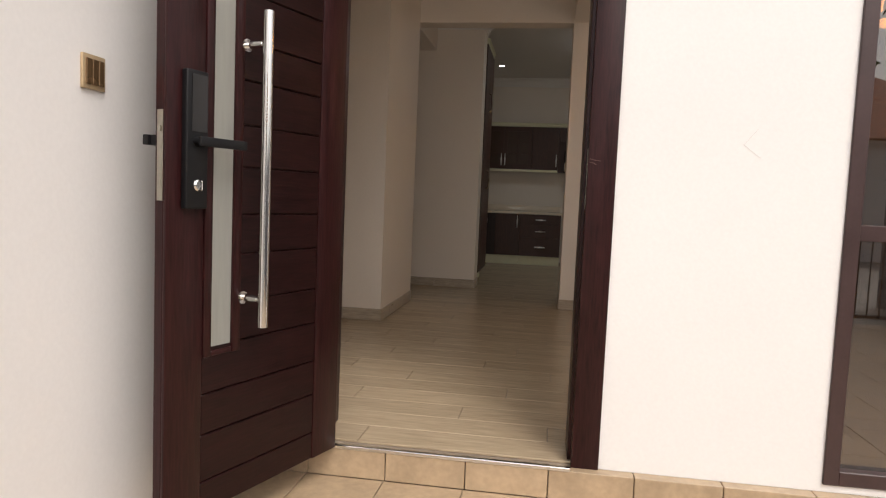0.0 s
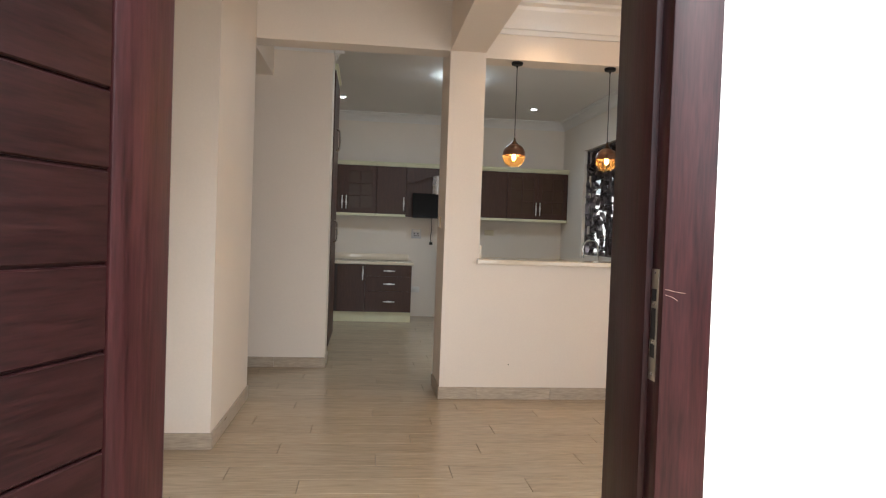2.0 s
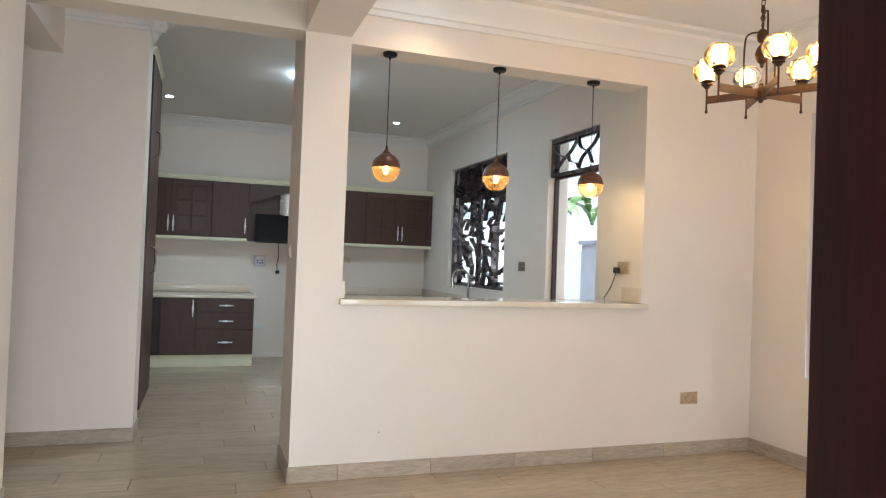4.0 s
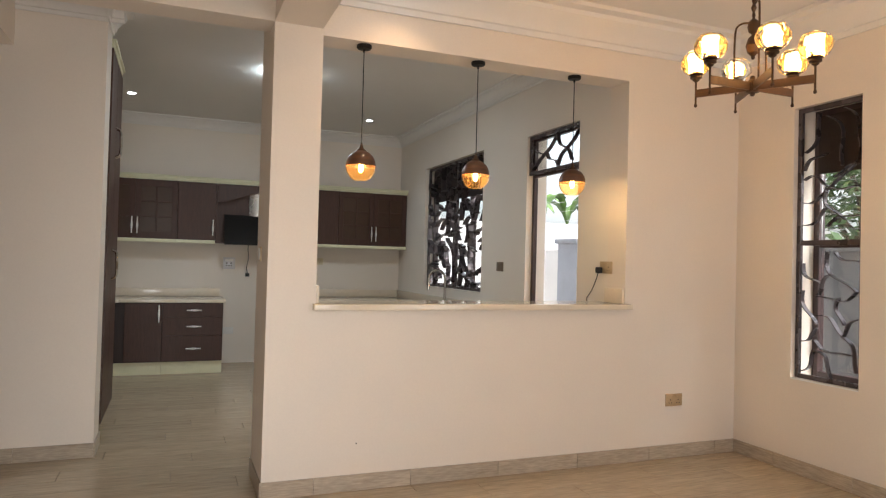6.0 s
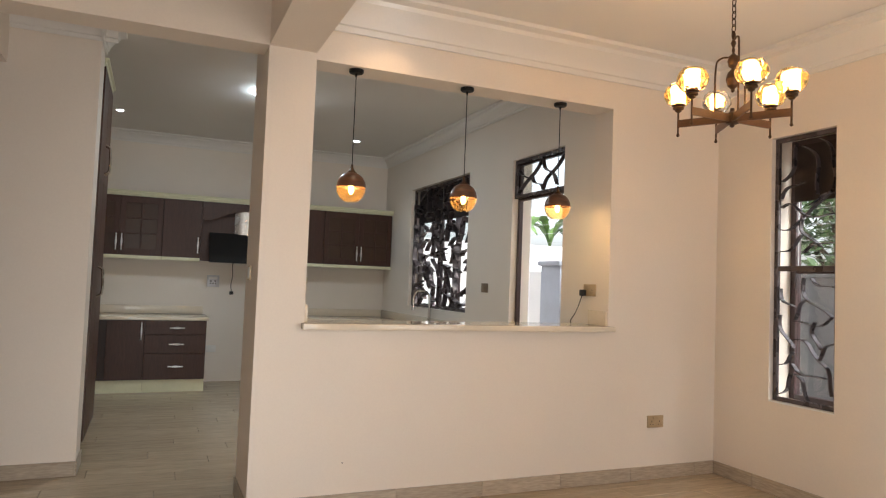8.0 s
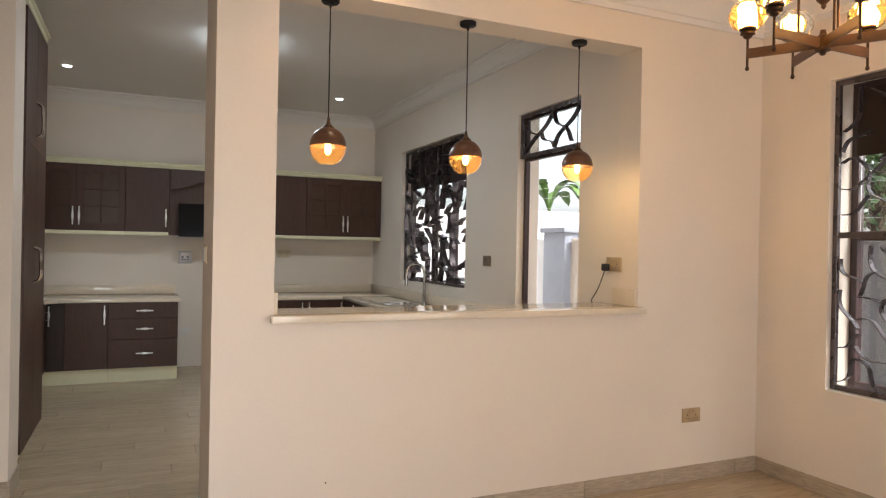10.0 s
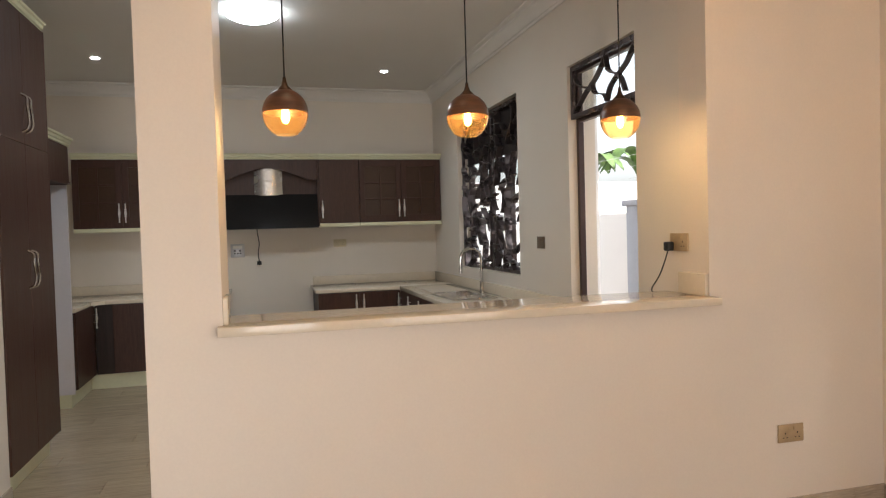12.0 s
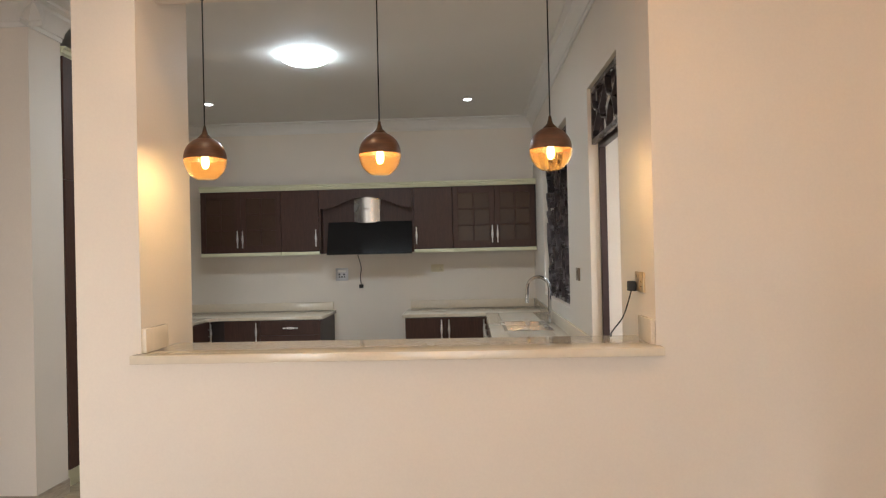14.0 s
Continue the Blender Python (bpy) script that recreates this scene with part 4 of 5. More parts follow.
def chandelier(cx, cy, cz):
    """cz: the arms' height."""
    root = thing("chandelier", (cx, cy, cz), "bronze six-arm chandelier with amber glass globes, lit", "chandelier")
    part("ceiling_rose", lathe(B(), [(0.065, CEIL - 0.001), (0.065, CEIL - 0.018), (0.02, CEIL - 0.04), (0.008, CEIL - 0.05)], (cx, cy, 0), 20), bronze, root)
    z, k = CEIL - 0.05, 0
    while z > cz + 0.43:
        a = (k % 2) * math.pi / 2
        ring = [(cx + 0.011 * math.cos(a) * math.cos(t), cy + 0.011 * math.sin(a) * math.cos(t), z - 0.018 + 0.021 * math.sin(t)) for t in [2 * math.pi * j / 12 for j in range(13)]]
        part("chain_link", tube(B(), ring, 0.0028, (math.sin(a), -math.cos(a), 0.01), 6), bronze, root)
        z -= 0.033
        k += 1
    part("stem", lathe(B(), [(0.006, 0.53), (0.012, 0.50), (0.006, 0.48), (0.016, 0.455), (0.006, 0.43), (0.010, 0.41), (0.006, 0.395), (0.026, 0.375),
                             (0.033, 0.345), (0.026, 0.315), (0.008, 0.30), (0.030, 0.275), (0.041, 0.235), (0.030, 0.195), (0.010, 0.175), (0.012, 0.165),
                             (0.004, 0.155)], (cx, cy, cz), 20), bronze, root)
    part("hub", lathe(B(), [(0.008, -0.055), (0.014, -0.048), (0.014, -0.04), (0.036, -0.034), (0.036, -0.026), (0.030, -0.024), (0.030, 0.024), (0.026, 0.032),
                            (0.016, 0.04), (0.012, 0.06)], (cx, cy, cz), 18), bronze, root)
    for k in range(6):
        a = radians(1 + 60 * k)
        d, s = Vector((math.cos(a), math.sin(a), 0)), Vector((-math.sin(a), math.cos(a), 0))
        c = Vector((cx, cy, cz))
        bm = B()
        sweep(bm, [c + d * 0.025, c + d * 0.16, c + d * 0.318], [(-0.006, -0.023), (0.006, -0.023), (0.006, 0.023), (-0.006, 0.023)], s)
        arm = part("arm", bm, chandelier_wood, root, "flat brown wooden arm")
        e = c + d * 0.318
        part("rod", lathe(B(), [(0.003, -0.083), (0.009, -0.078), (0.010, -0.070), (0.006, -0.062), (0.006, 0.075)], e, 12), bronze, arm)
        part("cup", lathe(B(), [(0.008, 0.07), (0.020, 0.078), (0.020, 0.086), (0.034, 0.092), (0.034, 0.102), (0.026, 0.108), (0.040, 0.114), (0.040, 0.122)], e, 18), bronze, arm)
        part("tube_shade", lathe(B(), [(0.044, 0.124), (0.045, 0.13), (0.045, 0.228), (0.043, 0.234)], e, 20), shade_glow, arm, "glowing frosted white tube")
        bm = B()
        rings = []
        rnd = random.Random(k + 40)
        prof = [(0.046, 0.118), (0.072, 0.135), (0.088, 0.165), (0.089, 0.195), (0.076, 0.226), (0.060, 0.244)]
        for r, zz in prof + [(r - 0.003, zz) for r, zz in prof[::-1]]:
            rings.append([bm.verts.new(e + Vector(((r + (rnd.uniform(-0.004, 0.004))) * math.cos(2 * math.pi * j / 14), (r + rnd.uniform(-0.004, 0.004)) * math.sin(2 * math.pi * j / 14), zz + rnd.uniform(-0.004, 0.004)))) for j in range(14)])
        for r0, r1 in zip(rings, rings[1:] + rings[:1]):
            for j in range(14):
                bm.faces.new((r0[j], r0[(j + 1) % 14], r1[(j + 1) % 14], r1[j]))
        globe = part("globe", bm, honey_glass, arm, "rippled amber glass globe")
        globe.visible_shadow = False
        if k % 2 == 0:
            inner = c + d * 0.10
            top = c + Vector((0, 0, 0.27 + 0.05 * k))
            pts = curve([inner + Vector((0, 0, 0.0)), inner + Vector((0, 0, 0.20 + 0.05 * k)), c + d * 0.075 + Vector((0, 0, 0.27 + 0.05 * k)), top], 6)
            part("scroll", tube(B(), pts, 0.006, s, 8), bronze, root)
    for o in root.children_recursive:
        if o.name.split(".")[0] not in ("chain_link", "ceiling_rose"):
            for v in o.data.vertices:
                v.co *= 0.82
    return root


chandelier(2.004, -1.535, 2.243)


# ---- windows, grilles and doors ----
def grille(root, x, y0, y1, z0, z1, seed, posts, rails, spots, depth=0.026, size=0.24):
    """A burglar grille of flat iron: an outer frame, posts, rails and bent leaf bars."""
    t = 0.018
    bm = B()
    box(bm, x - 0.014, x + 0.014, y0, y0 + 0.03, z0, z1, 0.002, 1)
    box(bm, x - 0.014, x + 0.014, y1 - 0.03, y1, z0, z1, 0.002, 1)
    box(bm, x - 0.0135, x + 0.0135, y0 + 0.03, y1 - 0.03, z0, z0 + 0.03, 0.002, 1)
    box(bm, x - 0.0135, x + 0.0135, y0 + 0.03, y1 - 0.03, z1 - 0.03, z1, 0.002, 1)
    part("grille_frame", bm, iron, root, "dark iron burglar grille frame")
    for y in posts:
        part("grille_post", box(B(), x - 0.012, x + 0.012, y - 0.014, y + 0.014, z0 + 0.03, z1 - 0.03, 0.002, 1), iron, root)
    for z in rails:
        part("grille_rail", box(B(), x - 0.012, x + 0.012, y0 + 0.03, y1 - 0.03, z - t, z + t, 0.002, 1), iron, root)
    rnd = random.Random(seed)
    h = depth / 2
    for y, z in spots:
        a = rnd.choice((1, -1)) * rnd.uniform(0.35, 1.1) + math.pi / 2
        turn = rnd.choice((1, -1)) * rnd.uniform(0.5, 1.0)
        ln = size * rnd.uniform(0.75, 1.35)
        p, pts = Vector((x, y, z)), []
        n = 9
        for k in range(n + 1):
            pts.append(p.copy())
            f = k / n
            b = a + turn * (f * 1.6 if f < 0.6 else (0.96 - (f - 0.6) * 1.8))
            p = p + Vector((0, math.cos(b), math.sin(b))) * ln / n
            p.y, p.z = min(max(p.y, y0 + 0.035), y1 - 0.035), min(max(p.z, z0 + 0.035), z1 - 0.035)
        clean = [pts[0]]
        for q in pts[1:]:
            if (q - clean[-1]).length > 0.006:
                clean.append(q)
        if len(clean) > 3:
            part("leaf_bar", sweep(B(), clean, [(-h, -0.003), (h, -0.003), (h, 0.003), (-h, 0.003)], (1, 0, 0)), iron, root)


def scatter(y0, y1, z0, z1, ny, nz, seed):
    rnd = random.Random(seed)
    return [(y0 + (y1 - y0) * (i + 0.5 + rnd.uniform(-0.4, 0.4)) / ny, z0 + (z1 - z0) * (k + 0.2 + rnd.uniform(-0.35, 0.35)) / nz) for i in range(ny) for k in range(nz)]


def window(name, x, y0, y1, z0, z1, label, rails, mullions, blind):
    """An aluminium window set deep in a wall that faces +x."""
    root = thing(name, (x, (y0 + y1) / 2, z0), label, "window", kind="structure")
    w = 0.045
    bm = B()
    box(bm, x - 0.03, x + 0.03, y0, y0 + w, z0, z1, 0.003, 1)
    box(bm, x - 0.03, x + 0.03, y1 - w, y1, z0, z1, 0.003, 1)
    box(bm, x - 0.029, x + 0.029, y0 + w, y1 - w, z0, z0 + w, 0.003, 1)
    box(bm, x - 0.029, x + 0.029, y0 + w, y1 - w, z1 - w, z1, 0.003, 1)
    part("window_frame", bm, alu_brown, root, "dark brown aluminium frame")
    for z in rails:
        part("transom_bar", box(B(), x - 0.025, x + 0.025, y0 + w, y1 - w, z - 0.028, z + 0.028, 0.003, 1), alu_brown, root)
    for y in mullions:
        part("mullion", box(B(), x - 0.026, x + 0.026, y - 0.028, y + 0.028, z0 + w, z1 - w, 0.003, 1), alu_brown, root)
    ys = [y0 + w, *mullions, y1 - w]
    zs = [z0 + w, *rails, z1 - w]
    for a, b in zip(ys, ys[1:]):
        for c, d in zip(zs, zs[1:]):
            pane = part("pane", box(B(), x - 0.003, x + 0.003, a, b, c, d), clear_glass, root)
            pane.visible_shadow = False
    if blind:
        bm = B()
        n = 5
        for k in range(n):
            za, zb = blind + (z1 - w - blind) * k / n, blind + (z1 - w - blind) * (k + 1) / n
            box(bm, x - 0.052 - 0.001 * (k % 2), x - 0.046, y0 + w + 0.01, y1 - w - 0.004, za, zb)
        part("blind", bm, blind_cloth, root, "dark brown fabric blind half drawn")
    return root


w1 = window("window_1", DX + 0.230, DW[0], DW[1], DW[2], DW[3], "tall slim brown window behind a leafy iron grille", (1.575,), (), 2.06)
part("window_sill", box(B(), DX - 0.002, DX + 0.198, DW[0] + 0.001, DW[1] - 0.001, DW[2] - 0.004, DW[2] + 0.004), outer_paint, w1, "white painted sill")
grille(w1, DX + 0.050, DW[0] + 0.002, DW[1] - 0.002, DW[2] + 0.006, DW[3] - 0.002, 4, (), (1.575,), ())


def leaf_bar(root, x, a, b, bend, depth):
    """One flat bar bent between two points of a grille's plane; bend is the swell as a share of its length."""
    (y0, z0), (y1, z1) = a, b
    dy, dz = y1 - y0, z1 - z0
    pts = []
    for k in range(11):
        f = k / 10
        w = bend * (math.sin(math.pi * f) + 0.35 * math.sin(2 * math.pi * f))
        pts.append((x, y0 + dy * f - dz * w, z0 + dz * f + dy * w))
    h = depth / 2
    part("leaf_bar", sweep(B(), pts, [(-h, -0.003), (h, -0.003), (h, 0.003), (-h, 0.003)], (1, 0, 0)), iron, root)


# bars by their ends: share of the width from the far post, share of the height, and the bend
UPPER = ((0.06, 0.55, 0.30, 0.95, -0.16), (0.04, 0.36, 0.45, 0.52, 0.16), (0.42, 0.90, 0.68, 0.37, 0.18), (0.98, 0.62, 0.47, 0.14, 0.14),
         (0.98, 0.36, 0.56, 0.26, -0.12), (0.04, 0.26, 0.46, 0.17, 0.2), (0.46, 0.17, 0.98, 0.15, -0.08), (0.44, 0.16, 0.74, -0.18, -0.22),
         (0.04, 0.02, 0.44, 0.12, -0.12), (0.06, -0.22, 0.42, -0.05, -0.14), (0.46, -0.24, 0.98, -0.14, 0.12), (0.70, 0.95, 0.98, 0.55, 0.15))
LOWER = ((0.04, 0.86, 0.38, 0.70, -0.2), (0.46, 0.95, 0.94, 0.66, -0.2), (0.60, 0.94, 0.97, 0.88, -0.14), (0.55, 0.78, 0.32, 0.62, -0.16),
         (0.94, 0.66, 0.30, 0.61, 0.16), (0.04, 0.65, 0.30, 0.40, -0.14), (0.66, 0.61, 0.76, 0.41, -0.18), (0.28, 0.46, 0.74, 0.33, 0.18),
         (0.96, 0.46, 0.73, 0.32, -0.14), (0.73, 0.33, 0.95, 0.08, 0.14), (0.03, 0.26, 0.29, 0.37, -0.15), (0.27, 0.28, 0.84, 0.20, -0.14),
         (0.24, 0.20, 0.55, 0.01, 0.2), (0.05, 0.03, 0.25, 0.20, -0.15))
for rows, z0, z1 in ((UPPER, 1.84, 2.49), (LOWER, 0.67, 1.56)):
    for f0, h0, f1, h1, bend in rows:
        a, b = ((DW[1] - 0.03 - 0.44 * f, z0 + (z1 - z0) * h) for f, h in ((f0, h0), (f1, h1)))
        leaf_bar(w1, DX + 0.050, a, b, -bend, 0.036)
w2 = window("window_2", KX + 0.15, KW[0], KW[1], KW[2], KW[3], "wide brown kitchen window behind a leafy iron grille", (), (2.97, 3.50), 2.12)
LEAVES = scatter(KW[0] + 0.05, KW[1] - 0.05, KW[2] + 0.02, KW[3] - 0.1, 11, 8, 33)
grille(w2, KX + 0.060, KW[0] + 0.002, KW[1] - 0.002, KW[2] + 0.004, KW[3] - 0.002, 7, (3.235,), (), LEAVES, depth=0.062, size=0.28)

# back door: the leaf stands open outside, out of sight
d2 = thing("door_2", (KX + 0.16, 1.06, 0), "brown back door frame with a grilled fanlight, standing open", "door", kind="structure")
for a, b in ((KD[0], KD[0] + 0.028), (KD[1] - 0.028, KD[1])):
    part("jamb", box(B(), KX + 0.062, KX + 0.105, a, b, 0.0, KD[2], 0.004, 1), alu_brown, d2)
part("head", box(B(), KX + 0.063, KX + 0.104, KD[0] + 0.028, KD[1] - 0.028, KD[2] - 0.045, KD[2], 0.004, 1), alu_brown, d2)
part("transom_bar", box(B(), KX + 0.060, KX + 0.103, KD[0] + 0.028, KD[1] - 0.028, 2.165, 2.215, 0.004, 1), alu_brown, d2)
pane = part("pane", box(B(), KX + 0.080, KX + 0.086, KD[0] + 0.028, KD[1] - 0.028, 2.215, KD[2] - 0.045), clear_glass, d2)
pane.visible_shadow = False
grille(d2, KX + 0.035, KD[0] + 0.002, KD[1] - 0.002, 2.185, KD[2] - 0.002, 15, (), (), ())
FAN = (((0.02, 0.04), (0.20, 0.36), (0.40, 0.62), (0.56, 0.98)), ((0.56, 0.04), (0.64, 0.34), (0.86, 0.64), (0.99, 0.98)),
       ((0.32, 0.54), (0.38, 0.30), (0.52, 0.20), (0.57, 0.03)), ((0.55, 0.96), (0.60, 0.64), (0.76, 0.44), (0.84, 0.10)),
       ((0.03, 0.80), (0.10, 0.62), (0.20, 0.52), (0.27, 0.46)))
for line in FAN:
    pts = curve([(KX + 0.035, KD[1] - 0.03 - (KD[1] - KD[0] - 0.06) * f, 2.212 + (KD[2] - 0.03 - 2.212) * h) for f, h in line], 5)
    part("leaf_bar", sweep(B(), pts, [(-0.018, -0.004), (0.018, -0.004), (0.018, 0.004), (-0.018, 0.004)], (1, 0, 0)), iron, d2)

# a faint scuff on the outside wall
root = thing("wall_scuff", (0.59, FY, 1.29), "faint grey chevron scuff on the white wall", "scuff", kind="structure")
for a, b in (((0.559, 1.285), (0.606, 1.344)), ((0.559, 1.285), (0.622, 1.238))):
    part("scuff_line", sweep(B(), [(a[0], FY - 0.001, a[1]), (b[0], FY - 0.001, b[1])], [(-0.0008, -0.0008), (0.0008, -0.0008), (0.0008, 0.0008), (-0.0008, 0.0008)], (0, 1, 0)), scuff_grey, root)

# front glass window
w3 = thing("window_3", ((GW[0] + GW[1]) / 2, FY, GW[2]), "brown aluminium sliding glass door in the front wall", "window", kind="structure")
a, b, c, d = GW
bm = B()
box(bm, a, a + 0.055, FY - 0.012, FY + 0.09, c, d, 0.003, 1)
box(bm, b - 0.055, b, FY - 0.012, FY + 0.09, c, d, 0.003, 1)
box(bm, a + 0.055, b - 0.055, FY - 0.011, FY + 0.09, c, c + 0.055, 0.003, 1)
box(bm, a + 0.055, b - 0.055, FY - 0.011, FY + 0.09, d - 0.055, d, 0.003, 1)
part("window_frame", bm, alu_brown, w3)
xm = (a + b) / 2
part("mullion", box(B(), xm - 0.04, xm + 0.04, FY + 0.005, FY + 0.08, c + 0.055, d - 0.055, 0.003, 1), alu_brown, w3)
part("transom_bar", box(B(), a + 0.055, xm - 0.04, FY + 0.010, FY + 0.075, 0.945, 1.005, 0.003, 1), alu_brown, w3)
part("transom_bar", box(B(), xm + 0.04, b - 0.055, FY + 0.010, FY + 0.075, 0.945, 1.005, 0.003, 1), alu_brown, w3)
for x0, x1 in ((a + 0.055, xm - 0.04), (xm + 0.04, b - 0.055)):
    for z0, z1 in ((c + 0.055, 0.945), (1.005, d - 0.055)):
        pane = part("pane", box(B(), x0, x1, FY + 0.035, FY + 0.041, z0, z1), tinted_glass, w3, "brown tinted glass")
        pane.visible_shadow = False


def front_door():
    root = thing("door_1", (-0.48, FY, 0), "dark mahogany panelled front door standing open", "door", kind="structure")
    for s, x in ((1, 0.0), (-1, -1.075)):
        a, b = sorted((x - s * 0.008, x + s * 0.100))
        bm = box(B(), a, b, FY - 0.015, FY + 0.040, -0.02, 2.215, 0.004, 2)
        i, j = sorted((x - s * 0.022, x + s * 0.089))
        box(bm, i, j, FY + 0.0405, FI + 0.030, 0.0, 2.10, 0.004, 2)
        part("jamb", bm, mahogany, root, "dark red mahogany jamb with a rebate")
    bm = box(B(), -1.067, -0.008, FY - 0.015, FY + 0.040, 2.12, 2.215, 0.004, 2)
    box(bm, -1.053, -0.022, FY + 0.0405, FI + 0.030, 2.10, 2.24, 0.004, 2)
    part("head", bm, mahogany_flat, root)
    part("threshold_strip", box(B(), -1.06, -0.010, FY - 0.062, FY - 0.040, -0.012, 0.004, 0.002, 1), chrome, root, "bright metal threshold strip")
    bm = B()
    box(bm, -0.0102, -0.0082, FY + 0.003, FY + 0.036, 1.020, 1.254, 0.0005, 1)
    plate_ = part("strike_plate", bm, nickel, root, "worn steel strike plate")
    for z0, z1 in ((1.187, 1.212), (1.107, 1.172), (1.068, 1.096)):
        part("keep_hole", box(B(), -0.0110, -0.0104, FY + 0.009, FY + 0.030, z0, z1), rubber, plate_)
    for z in (1.246, 1.180, 1.101, 1.034):
        part("screw", lathe(B(), [(0.0035, -0.0104), (0.002, -0.0116)], (0, FY + 0.0195, z), 8, "X"), chrome, plate_)
    for z, pts in ((1.214, ((0.003, 0.0), (0.012, -0.001), (0.022, -0.004), (0.046, -0.007))), (1.203, ((0.003, 0.0), (0.015, -0.003), (0.024, -0.007), (0.030, -0.012)))):
        part("scratch", sweep(B(), [(x - 0.006, FY - 0.0153, z + d) for x, d in pts], [(-0.0003, -0.0004), (0.0003, -0.0004), (0.0003, 0.0004), (-0.0003, 0.0004)], (0, 1, 0)), scratch_tan, root, "pale scratch in the varnish")
    # the leaf: u along its width from the hinge, v out of its inner face, z up
    m = Matrix(((-0.324, 0.946, 0, -0.955), (-0.946, -0.324, 0, -4.024), (0, 0, 1, 0.012), (0, 0, 0, 1)))

    def put(name, bm, mat, parent, label=""):
        bmesh.ops.transform(bm, matrix=m, verts=bm.verts)
        return part(name, bm, mat, parent, label)

    W, H = 0.842, 2.085
    leaf = put("leaf", box(B(), 0.0, W, -0.046, -0.012, 0, H, 0.002, 1), mahogany, root)
    put("stile", box(B(), 0.0, 0.147, -0.0118, 0.0, 0.0, H, 0.003, 2), mahogany, leaf)
    put("stile", box(B(), 0.702, W, -0.0118, 0.0, 0.0, H, 0.003, 2), mahogany, leaf)
    put("rail", box(B(), 0.147, 0.702, -0.0118, -0.0005, 1.96, H, 0.003, 2), mahogany_flat, leaf)
    zs = [0.0, 0.104, 0.256, 0.386, 0.534]
    for z0, z1 in zip(zs, zs[1:]):
        put("plank", box(B(), 0.149, 0.700, -0.0118, -0.002, z0 + 0.002, z1 - 0.002, 0.003, 1), mahogany_flat, leaf)
    zs = [0.534, 0.664, 0.820, 0.948, 1.102, 1.237, 1.38, 1.502, 1.656, 1.79, 1.91, 1.958]
    for z0, z1 in zip(zs, zs[1:]):
        put("plank", box(B(), 0.149, 0.545, -0.0118, -0.002, z0 + 0.002, z1 - 0.002, 0.003, 1), mahogany_flat, leaf)
    bm = box(B(), 0.547, 0.580, -0.0118, 0.006, 0.503, 1.955, 0.004, 2)
    box(bm, 0.668, 0.700, -0.0118, 0.004, 0.503, 1.955, 0.004, 2)
    box(bm, 0.580, 0.668, -0.0118, 0.003, 0.503, 0.520, 0.003, 1)
    box(bm, 0.580, 0.668, -0.0118, 0.003, 1.935, 1.955, 0.003, 1)
    put("glazing_bead", bm, mahogany, leaf)
    put("pane", box(B(), 0.580, 0.668, -0.011, -0.006, 0.520, 1.935), frosted_glass, leaf, "frosted ribbed glass strip")
    bm = cyl(B(), (0.537, 0.092, 0.588), (0.537, 0.092, 1.588), 0.0165, seg=20)
    pull = put("pull_handle", bm, chrome, root, "long polished chrome pull bar")
    for z in (0.676, 1.488):
        bm = cyl(B(), (0.537, -0.001, z), (0.537, 0.080, z), 0.009, seg=12)
        cyl(bm, (0.537, -0.001, z), (0.537, 0.006, z), 0.021, seg=16)
        cyl(bm, (0.537, 0.022, z), (0.537, 0.070, z), 0.0135, 0.0115, seg=12)
        put("post", bm, chrome, pull)
    lock = put("digital_lock", box(B(), 0.712, 0.793, 0.0005, 0.026, 0.966, 1.370, 0.006, 3), black_matt, root, "black digital door lock")
    put("keypad", box(B(), 0.718, 0.776, 0.0262, 0.0275, 1.192, 1.358, 0.0005, 1), black_gloss, lock, "glossy black keypad")
    bm = cyl(B(), (0.757, 0.026, 1.165), (0.757, 0.056, 1.165), 0.013, seg=14)
    box(bm, 0.585, 0.770, 0.046, 0.060, 1.150, 1.178, 0.003, 2)
    put("lever", bm, black_matt, lock)
    bm = lathe(B(), [(0.017, 0), (0.017, 0.004), (0.012, 0.008)], (0, 0, 0), 16)
    bmesh.ops.rotate(bm, verts=bm.verts, cent=(0, 0, 0), matrix=Matrix.Rotation(radians(-90), 3, "X"))
    bmesh.ops.translate(bm, verts=bm.verts, vec=(0.752, 0.026, 1.036))
    box(bm, 0.749, 0.755, 0.03, 0.046, 1.020, 1.050, 0.002, 1)
    put("thumb_turn", bm, chrome, lock)
    bm = box(B(), 0.712, 0.793, -0.072, -0.0465, 0.966, 1.370, 0.006, 3)
    box(bm, 0.775, 0.805, -0.112, -0.072, 1.15, 1.18, 0.003, 2)
    box(bm, 0.63, 0.815, -0.135, -0.112, 1.15, 1.18, 0.003, 2)
    put("outer_lock", bm, black_matt, root)
    plate2 = put("face_plate", box(B(), W + 0.0003, W + 0.0025, -0.036, -0.012, 0.988, 1.247, 0.0005, 1), nickel, root, "scratched brass-toned lock plate")
    for z0, z1 in ((1.185, 1.202), (1.135, 1.158), (1.105, 1.125), (1.07, 1.092), (1.03, 1.055)):
        put("bolt", box(B(), W + 0.0027, W + (0.009 if z0 > 1.15 else 0.004), -0.030, -0.018, z0, z1, 0.001, 1), nickel, plate2)


front_door()


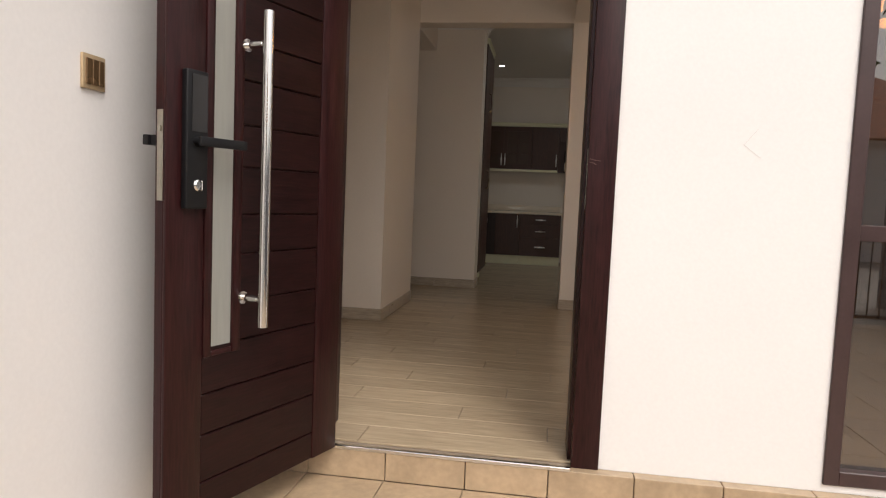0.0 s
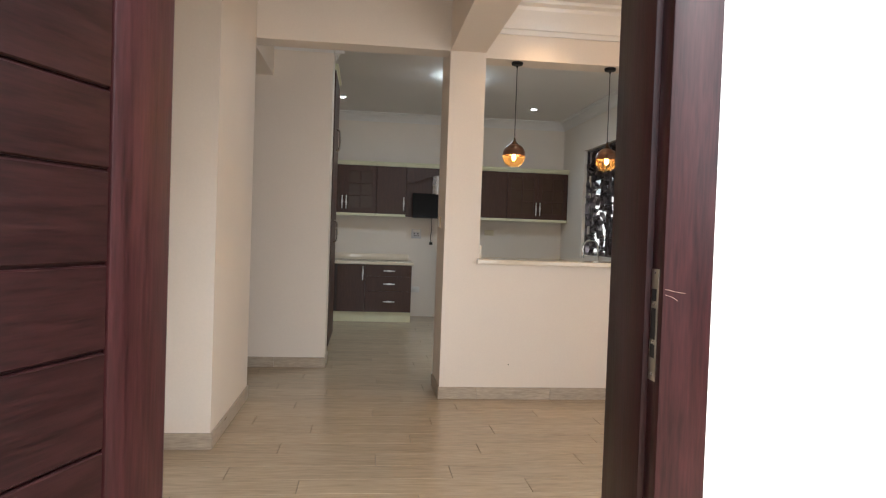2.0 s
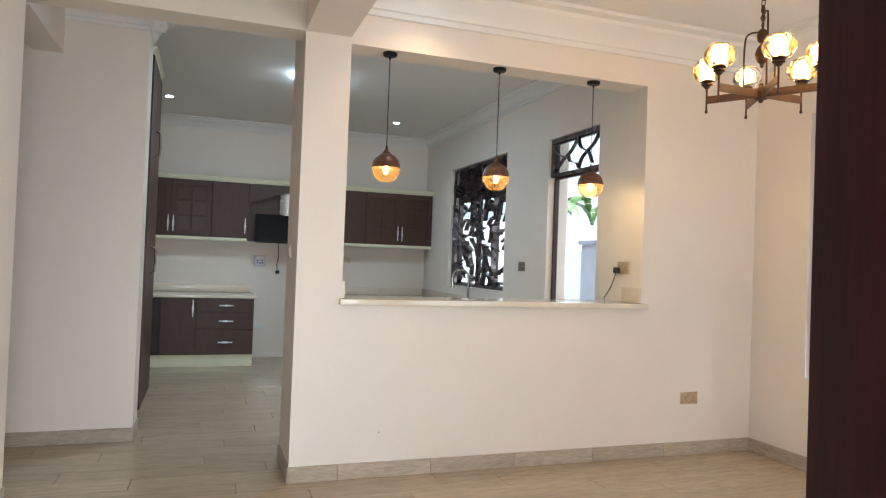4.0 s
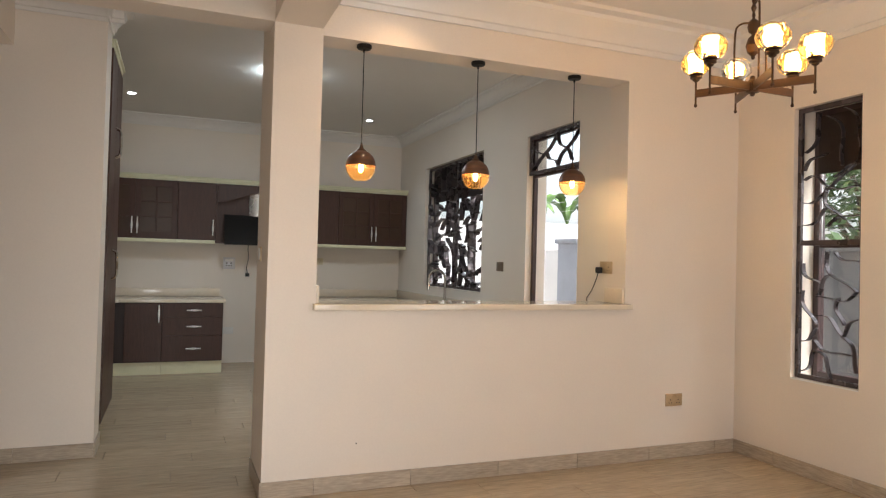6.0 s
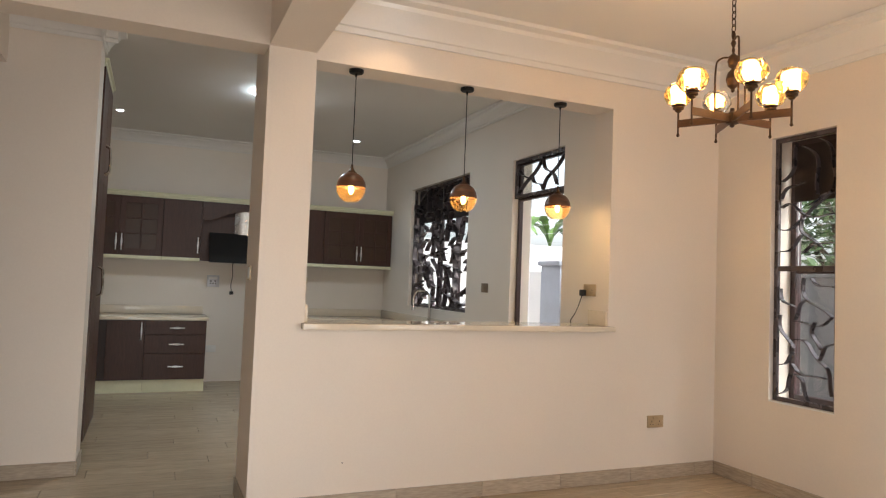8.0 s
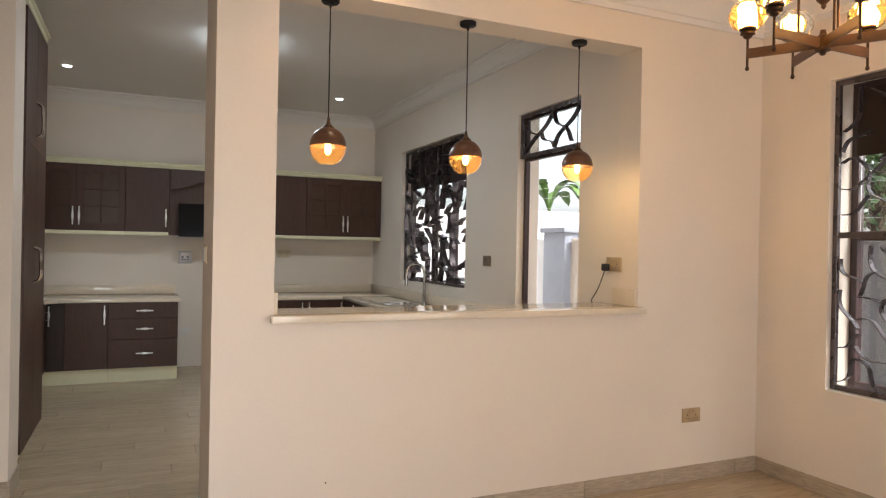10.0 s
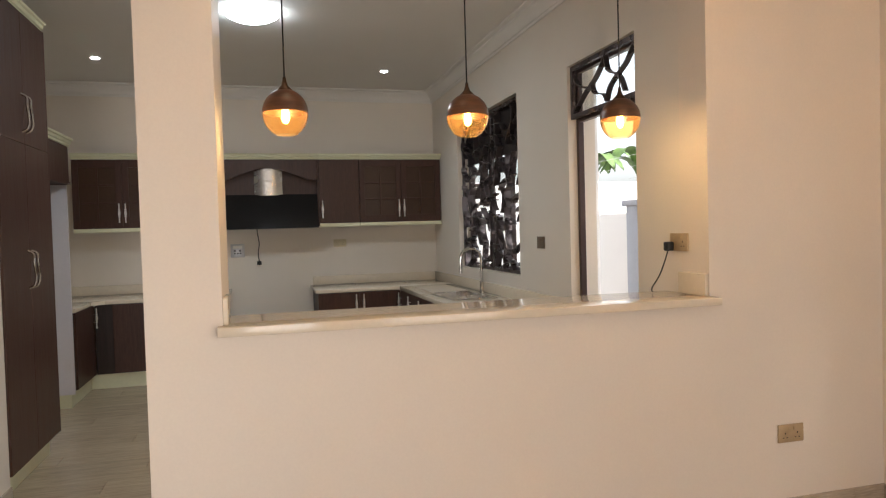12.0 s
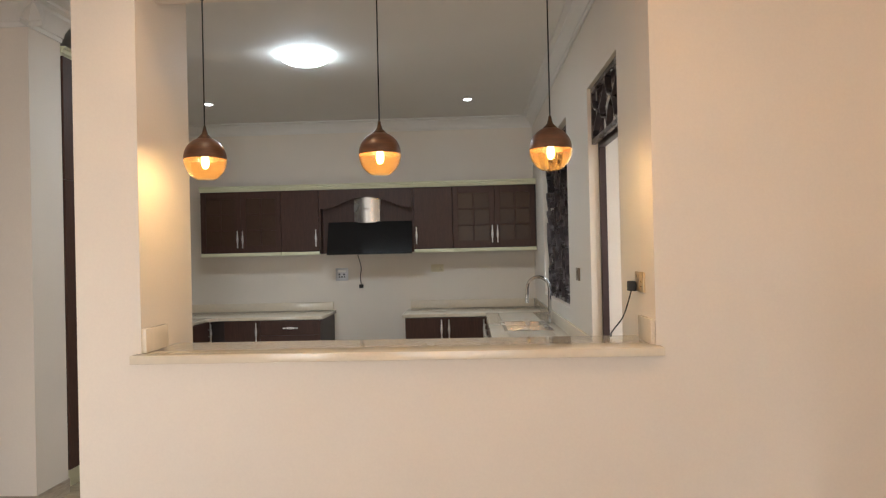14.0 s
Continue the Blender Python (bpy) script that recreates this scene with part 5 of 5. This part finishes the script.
# ---- the garden side of the porch, mirrored in the front glass ----
def railing():
    root = thing("porch_railing", (1.4, -8.9, -0.14), "dark iron porch railing with slim balusters", "railing")
    part("top_rail", box(B(), -1.4, 4.2, -8.93, -8.87, 0.80, 0.85, 0.006), iron, root)
    part("bottom_rail", box(B(), -1.4, 4.2, -8.92, -8.88, -0.06, -0.02, 0.004), iron, root)
    for x in (-1.38, 0.0, 1.4, 2.8, 4.16):
        part("post", box(B(), x - 0.025, x + 0.025, -8.925, -8.875, -0.135, 0.799, 0.004), iron, root)
    me = mesh_of("baluster", cyl(B(), (0, 0, -0.019), (0, 0, 0.799), 0.008, seg=8), iron)
    for k in range(46):
        piece("baluster", me, root, Matrix.Translation((-1.30 + 0.12 * k, -8.9, 0)))


railing()
tree(2.6, -13.5, -0.3, 4.8, 1.5, 17, 2400)


def far_house():
    root = thing("house", (7.0, -24, -0.3), "cream house with an orange tiled hip roof", "house")
    part("wall", box(B(), 1.5, 12.5, -28, -22, -0.3, 3.2), outer_paint, root)
    bm = B()
    v = [bm.verts.new(p) for p in ((0.9, -28.6, 3.15), (13.1, -28.6, 3.15), (13.1, -21.4, 3.15), (0.9, -21.4, 3.15), (4.4, -25, 5.6), (9.6, -25, 5.6))]
    for f in ((3, 2, 1, 0), (0, 1, 5, 4), (2, 3, 4, 5), (1, 2, 5), (3, 0, 4)):
        bm.faces.new([v[i] for i in f])
    part("roof", bm, roof_tile, root)
    for x in (3.2, 6.4, 9.6):
        win = part("window", box(B(), x, x + 1.4, -21.999, -21.94, 0.9, 2.2), alu_brown, root)
        part("pane", box(B(), x + 0.08, x + 1.32, -21.938, -21.93, 0.98, 2.12), black_gloss, win)


far_house()


# ---- floor planks, skirting and porch tiles: single pieces, last ----
def plank_mesh(name, lx, ly, h, mat, bevel=0.0015):
    return mesh_of(name, box(B(), -lx / 2, lx / 2, -ly / 2, ly / 2, -h, 0, bevel, 1), mat)


PL, PW, GAP = 1.2, 0.2, 0.003
full = plank_mesh("plank", PL - GAP, PW - GAP, 0.009, floor_tile)
# the far lobby, joined into one sheet
rest = B()
rnd = random.Random(11)
row = 0
y = FI - 0.2
while y < BACK:
    off = (0.0, 0.40, 0.80, 0.21, 0.62)[row % 5] + rnd.uniform(-0.03, 0.03)
    x = -4.5 - off
    while x < DX:
        cx, cy = x + PL / 2, y + PW / 2
        hidden = (cy > 0.3 and (cx < -1.9)) or (cy > -1.1 and cx < -2.4) or (cy > 0.1 and cx > 2.9) or (cx < -3.0)
        if not hidden:
            if cy < 1.0 or cx > -2.2:
                a = max(x, KL - 0.1 if cy > 1.3 else -4.6)
                b = min(x + PL, (KX if cy > 0.2 else DX) + 0.1)
                if b - a > 0.05:
                    me = full if b - a > PL - 0.001 else plank_mesh("plank_end", b - a - GAP, PW - GAP, 0.009, floor_tile)
                    piece("plank", me, floor, Matrix.Translation(((a + b) / 2, cy, rnd.uniform(-0.0006, 0.0004))))
        elif x > -4.6 and cy < 1.2 and x + PL < DX + 0.1:
            box(rest, cx - PL / 2 + 0.0015, cx + PL / 2 - 0.0015, cy - PW / 2 + 0.0015, cy + PW / 2 - 0.0015, -0.009, 0.0)
        x += PL
    y += PW
    row += 1
part("plank_field", rest, floor_tile, floor, kind="stuff")


def skirting(name, a, b, inward, seed, h=0.098):
    """Skirting tiles along one wall from a to b."""
    a, b, n = Vector((*a, 0)), Vector((*b, 0)), Vector((*inward, 0))
    d = (b - a).normalized()
    length, k, pos = (b - a).length, 0, 0.0
    at = (a + b) / 2
    root = thing("baseboard", at, "beige wood-look tile skirting along the wall", "skirting", kind="structure")
    rnd = random.Random(seed)
    while pos < length - 0.01:
        ln = min(0.6 if k else rnd.uniform(0.25, 0.6), length - pos)
        c = a + d * (pos + ln / 2) + n * 0.0055
        bm = B()
        box(bm, -ln / 2 + 0.001, ln / 2 - 0.001, -0.0055, 0.0055, 0.001, h, 0.0015, 1)
        me = mesh_of("skirting_tile", bm, skirt_tile)
        piece("skirting_tile", me, root, Matrix.Translation(c) @ Matrix.Rotation(math.atan2(d.y, d.x), 4, "Z"))
        pos += ln
        k += 1


skirting("bar", (0.0, 0.015), (DX, 0.015), (0, -1), 1)
skirting("col", (0.0, 0.55), (0.0, 0.004), (-1, 0), 2)
skirting("pier", (-1.48, 0.002), (-1.48, -1.215), (1, 0), 3)
skirting("pier_front", (-1.469, -1.215), (-4.4, -1.215), (0, -1), 4)
skirting("hall", (-0.965, 1.175), (-3.4, 1.175), (0, -1), 5)
skirting("hall_end", (-0.965, 1.498), (-0.965, 1.164), (1, 0), 6)
skirting("dining", (DX, 0.004), (DX, FI), (-1, 0), 7)

tile = plank_mesh("tile", 0.33 - 0.004, 0.33 - 0.004, 0.012, porch_tile)
riser = mesh_of("riser_tile", box(B(), -0.163, 0.163, -0.006, 0.0515, 0.0, 0.118, 0.002, 1), porch_tile)
for i in range(17):
    for j in range(15):
        piece("tile", tile, porch, Matrix.Translation((-1.42 + 0.33 * (i + 0.5), FY - 0.06 - 0.33 * (j + 0.5), -0.128)))
for i in range(15):
    piece("riser_tile", riser, porch, Matrix.Translation((-1.25 + 0.33 * i, FY - 0.052, -0.128)))
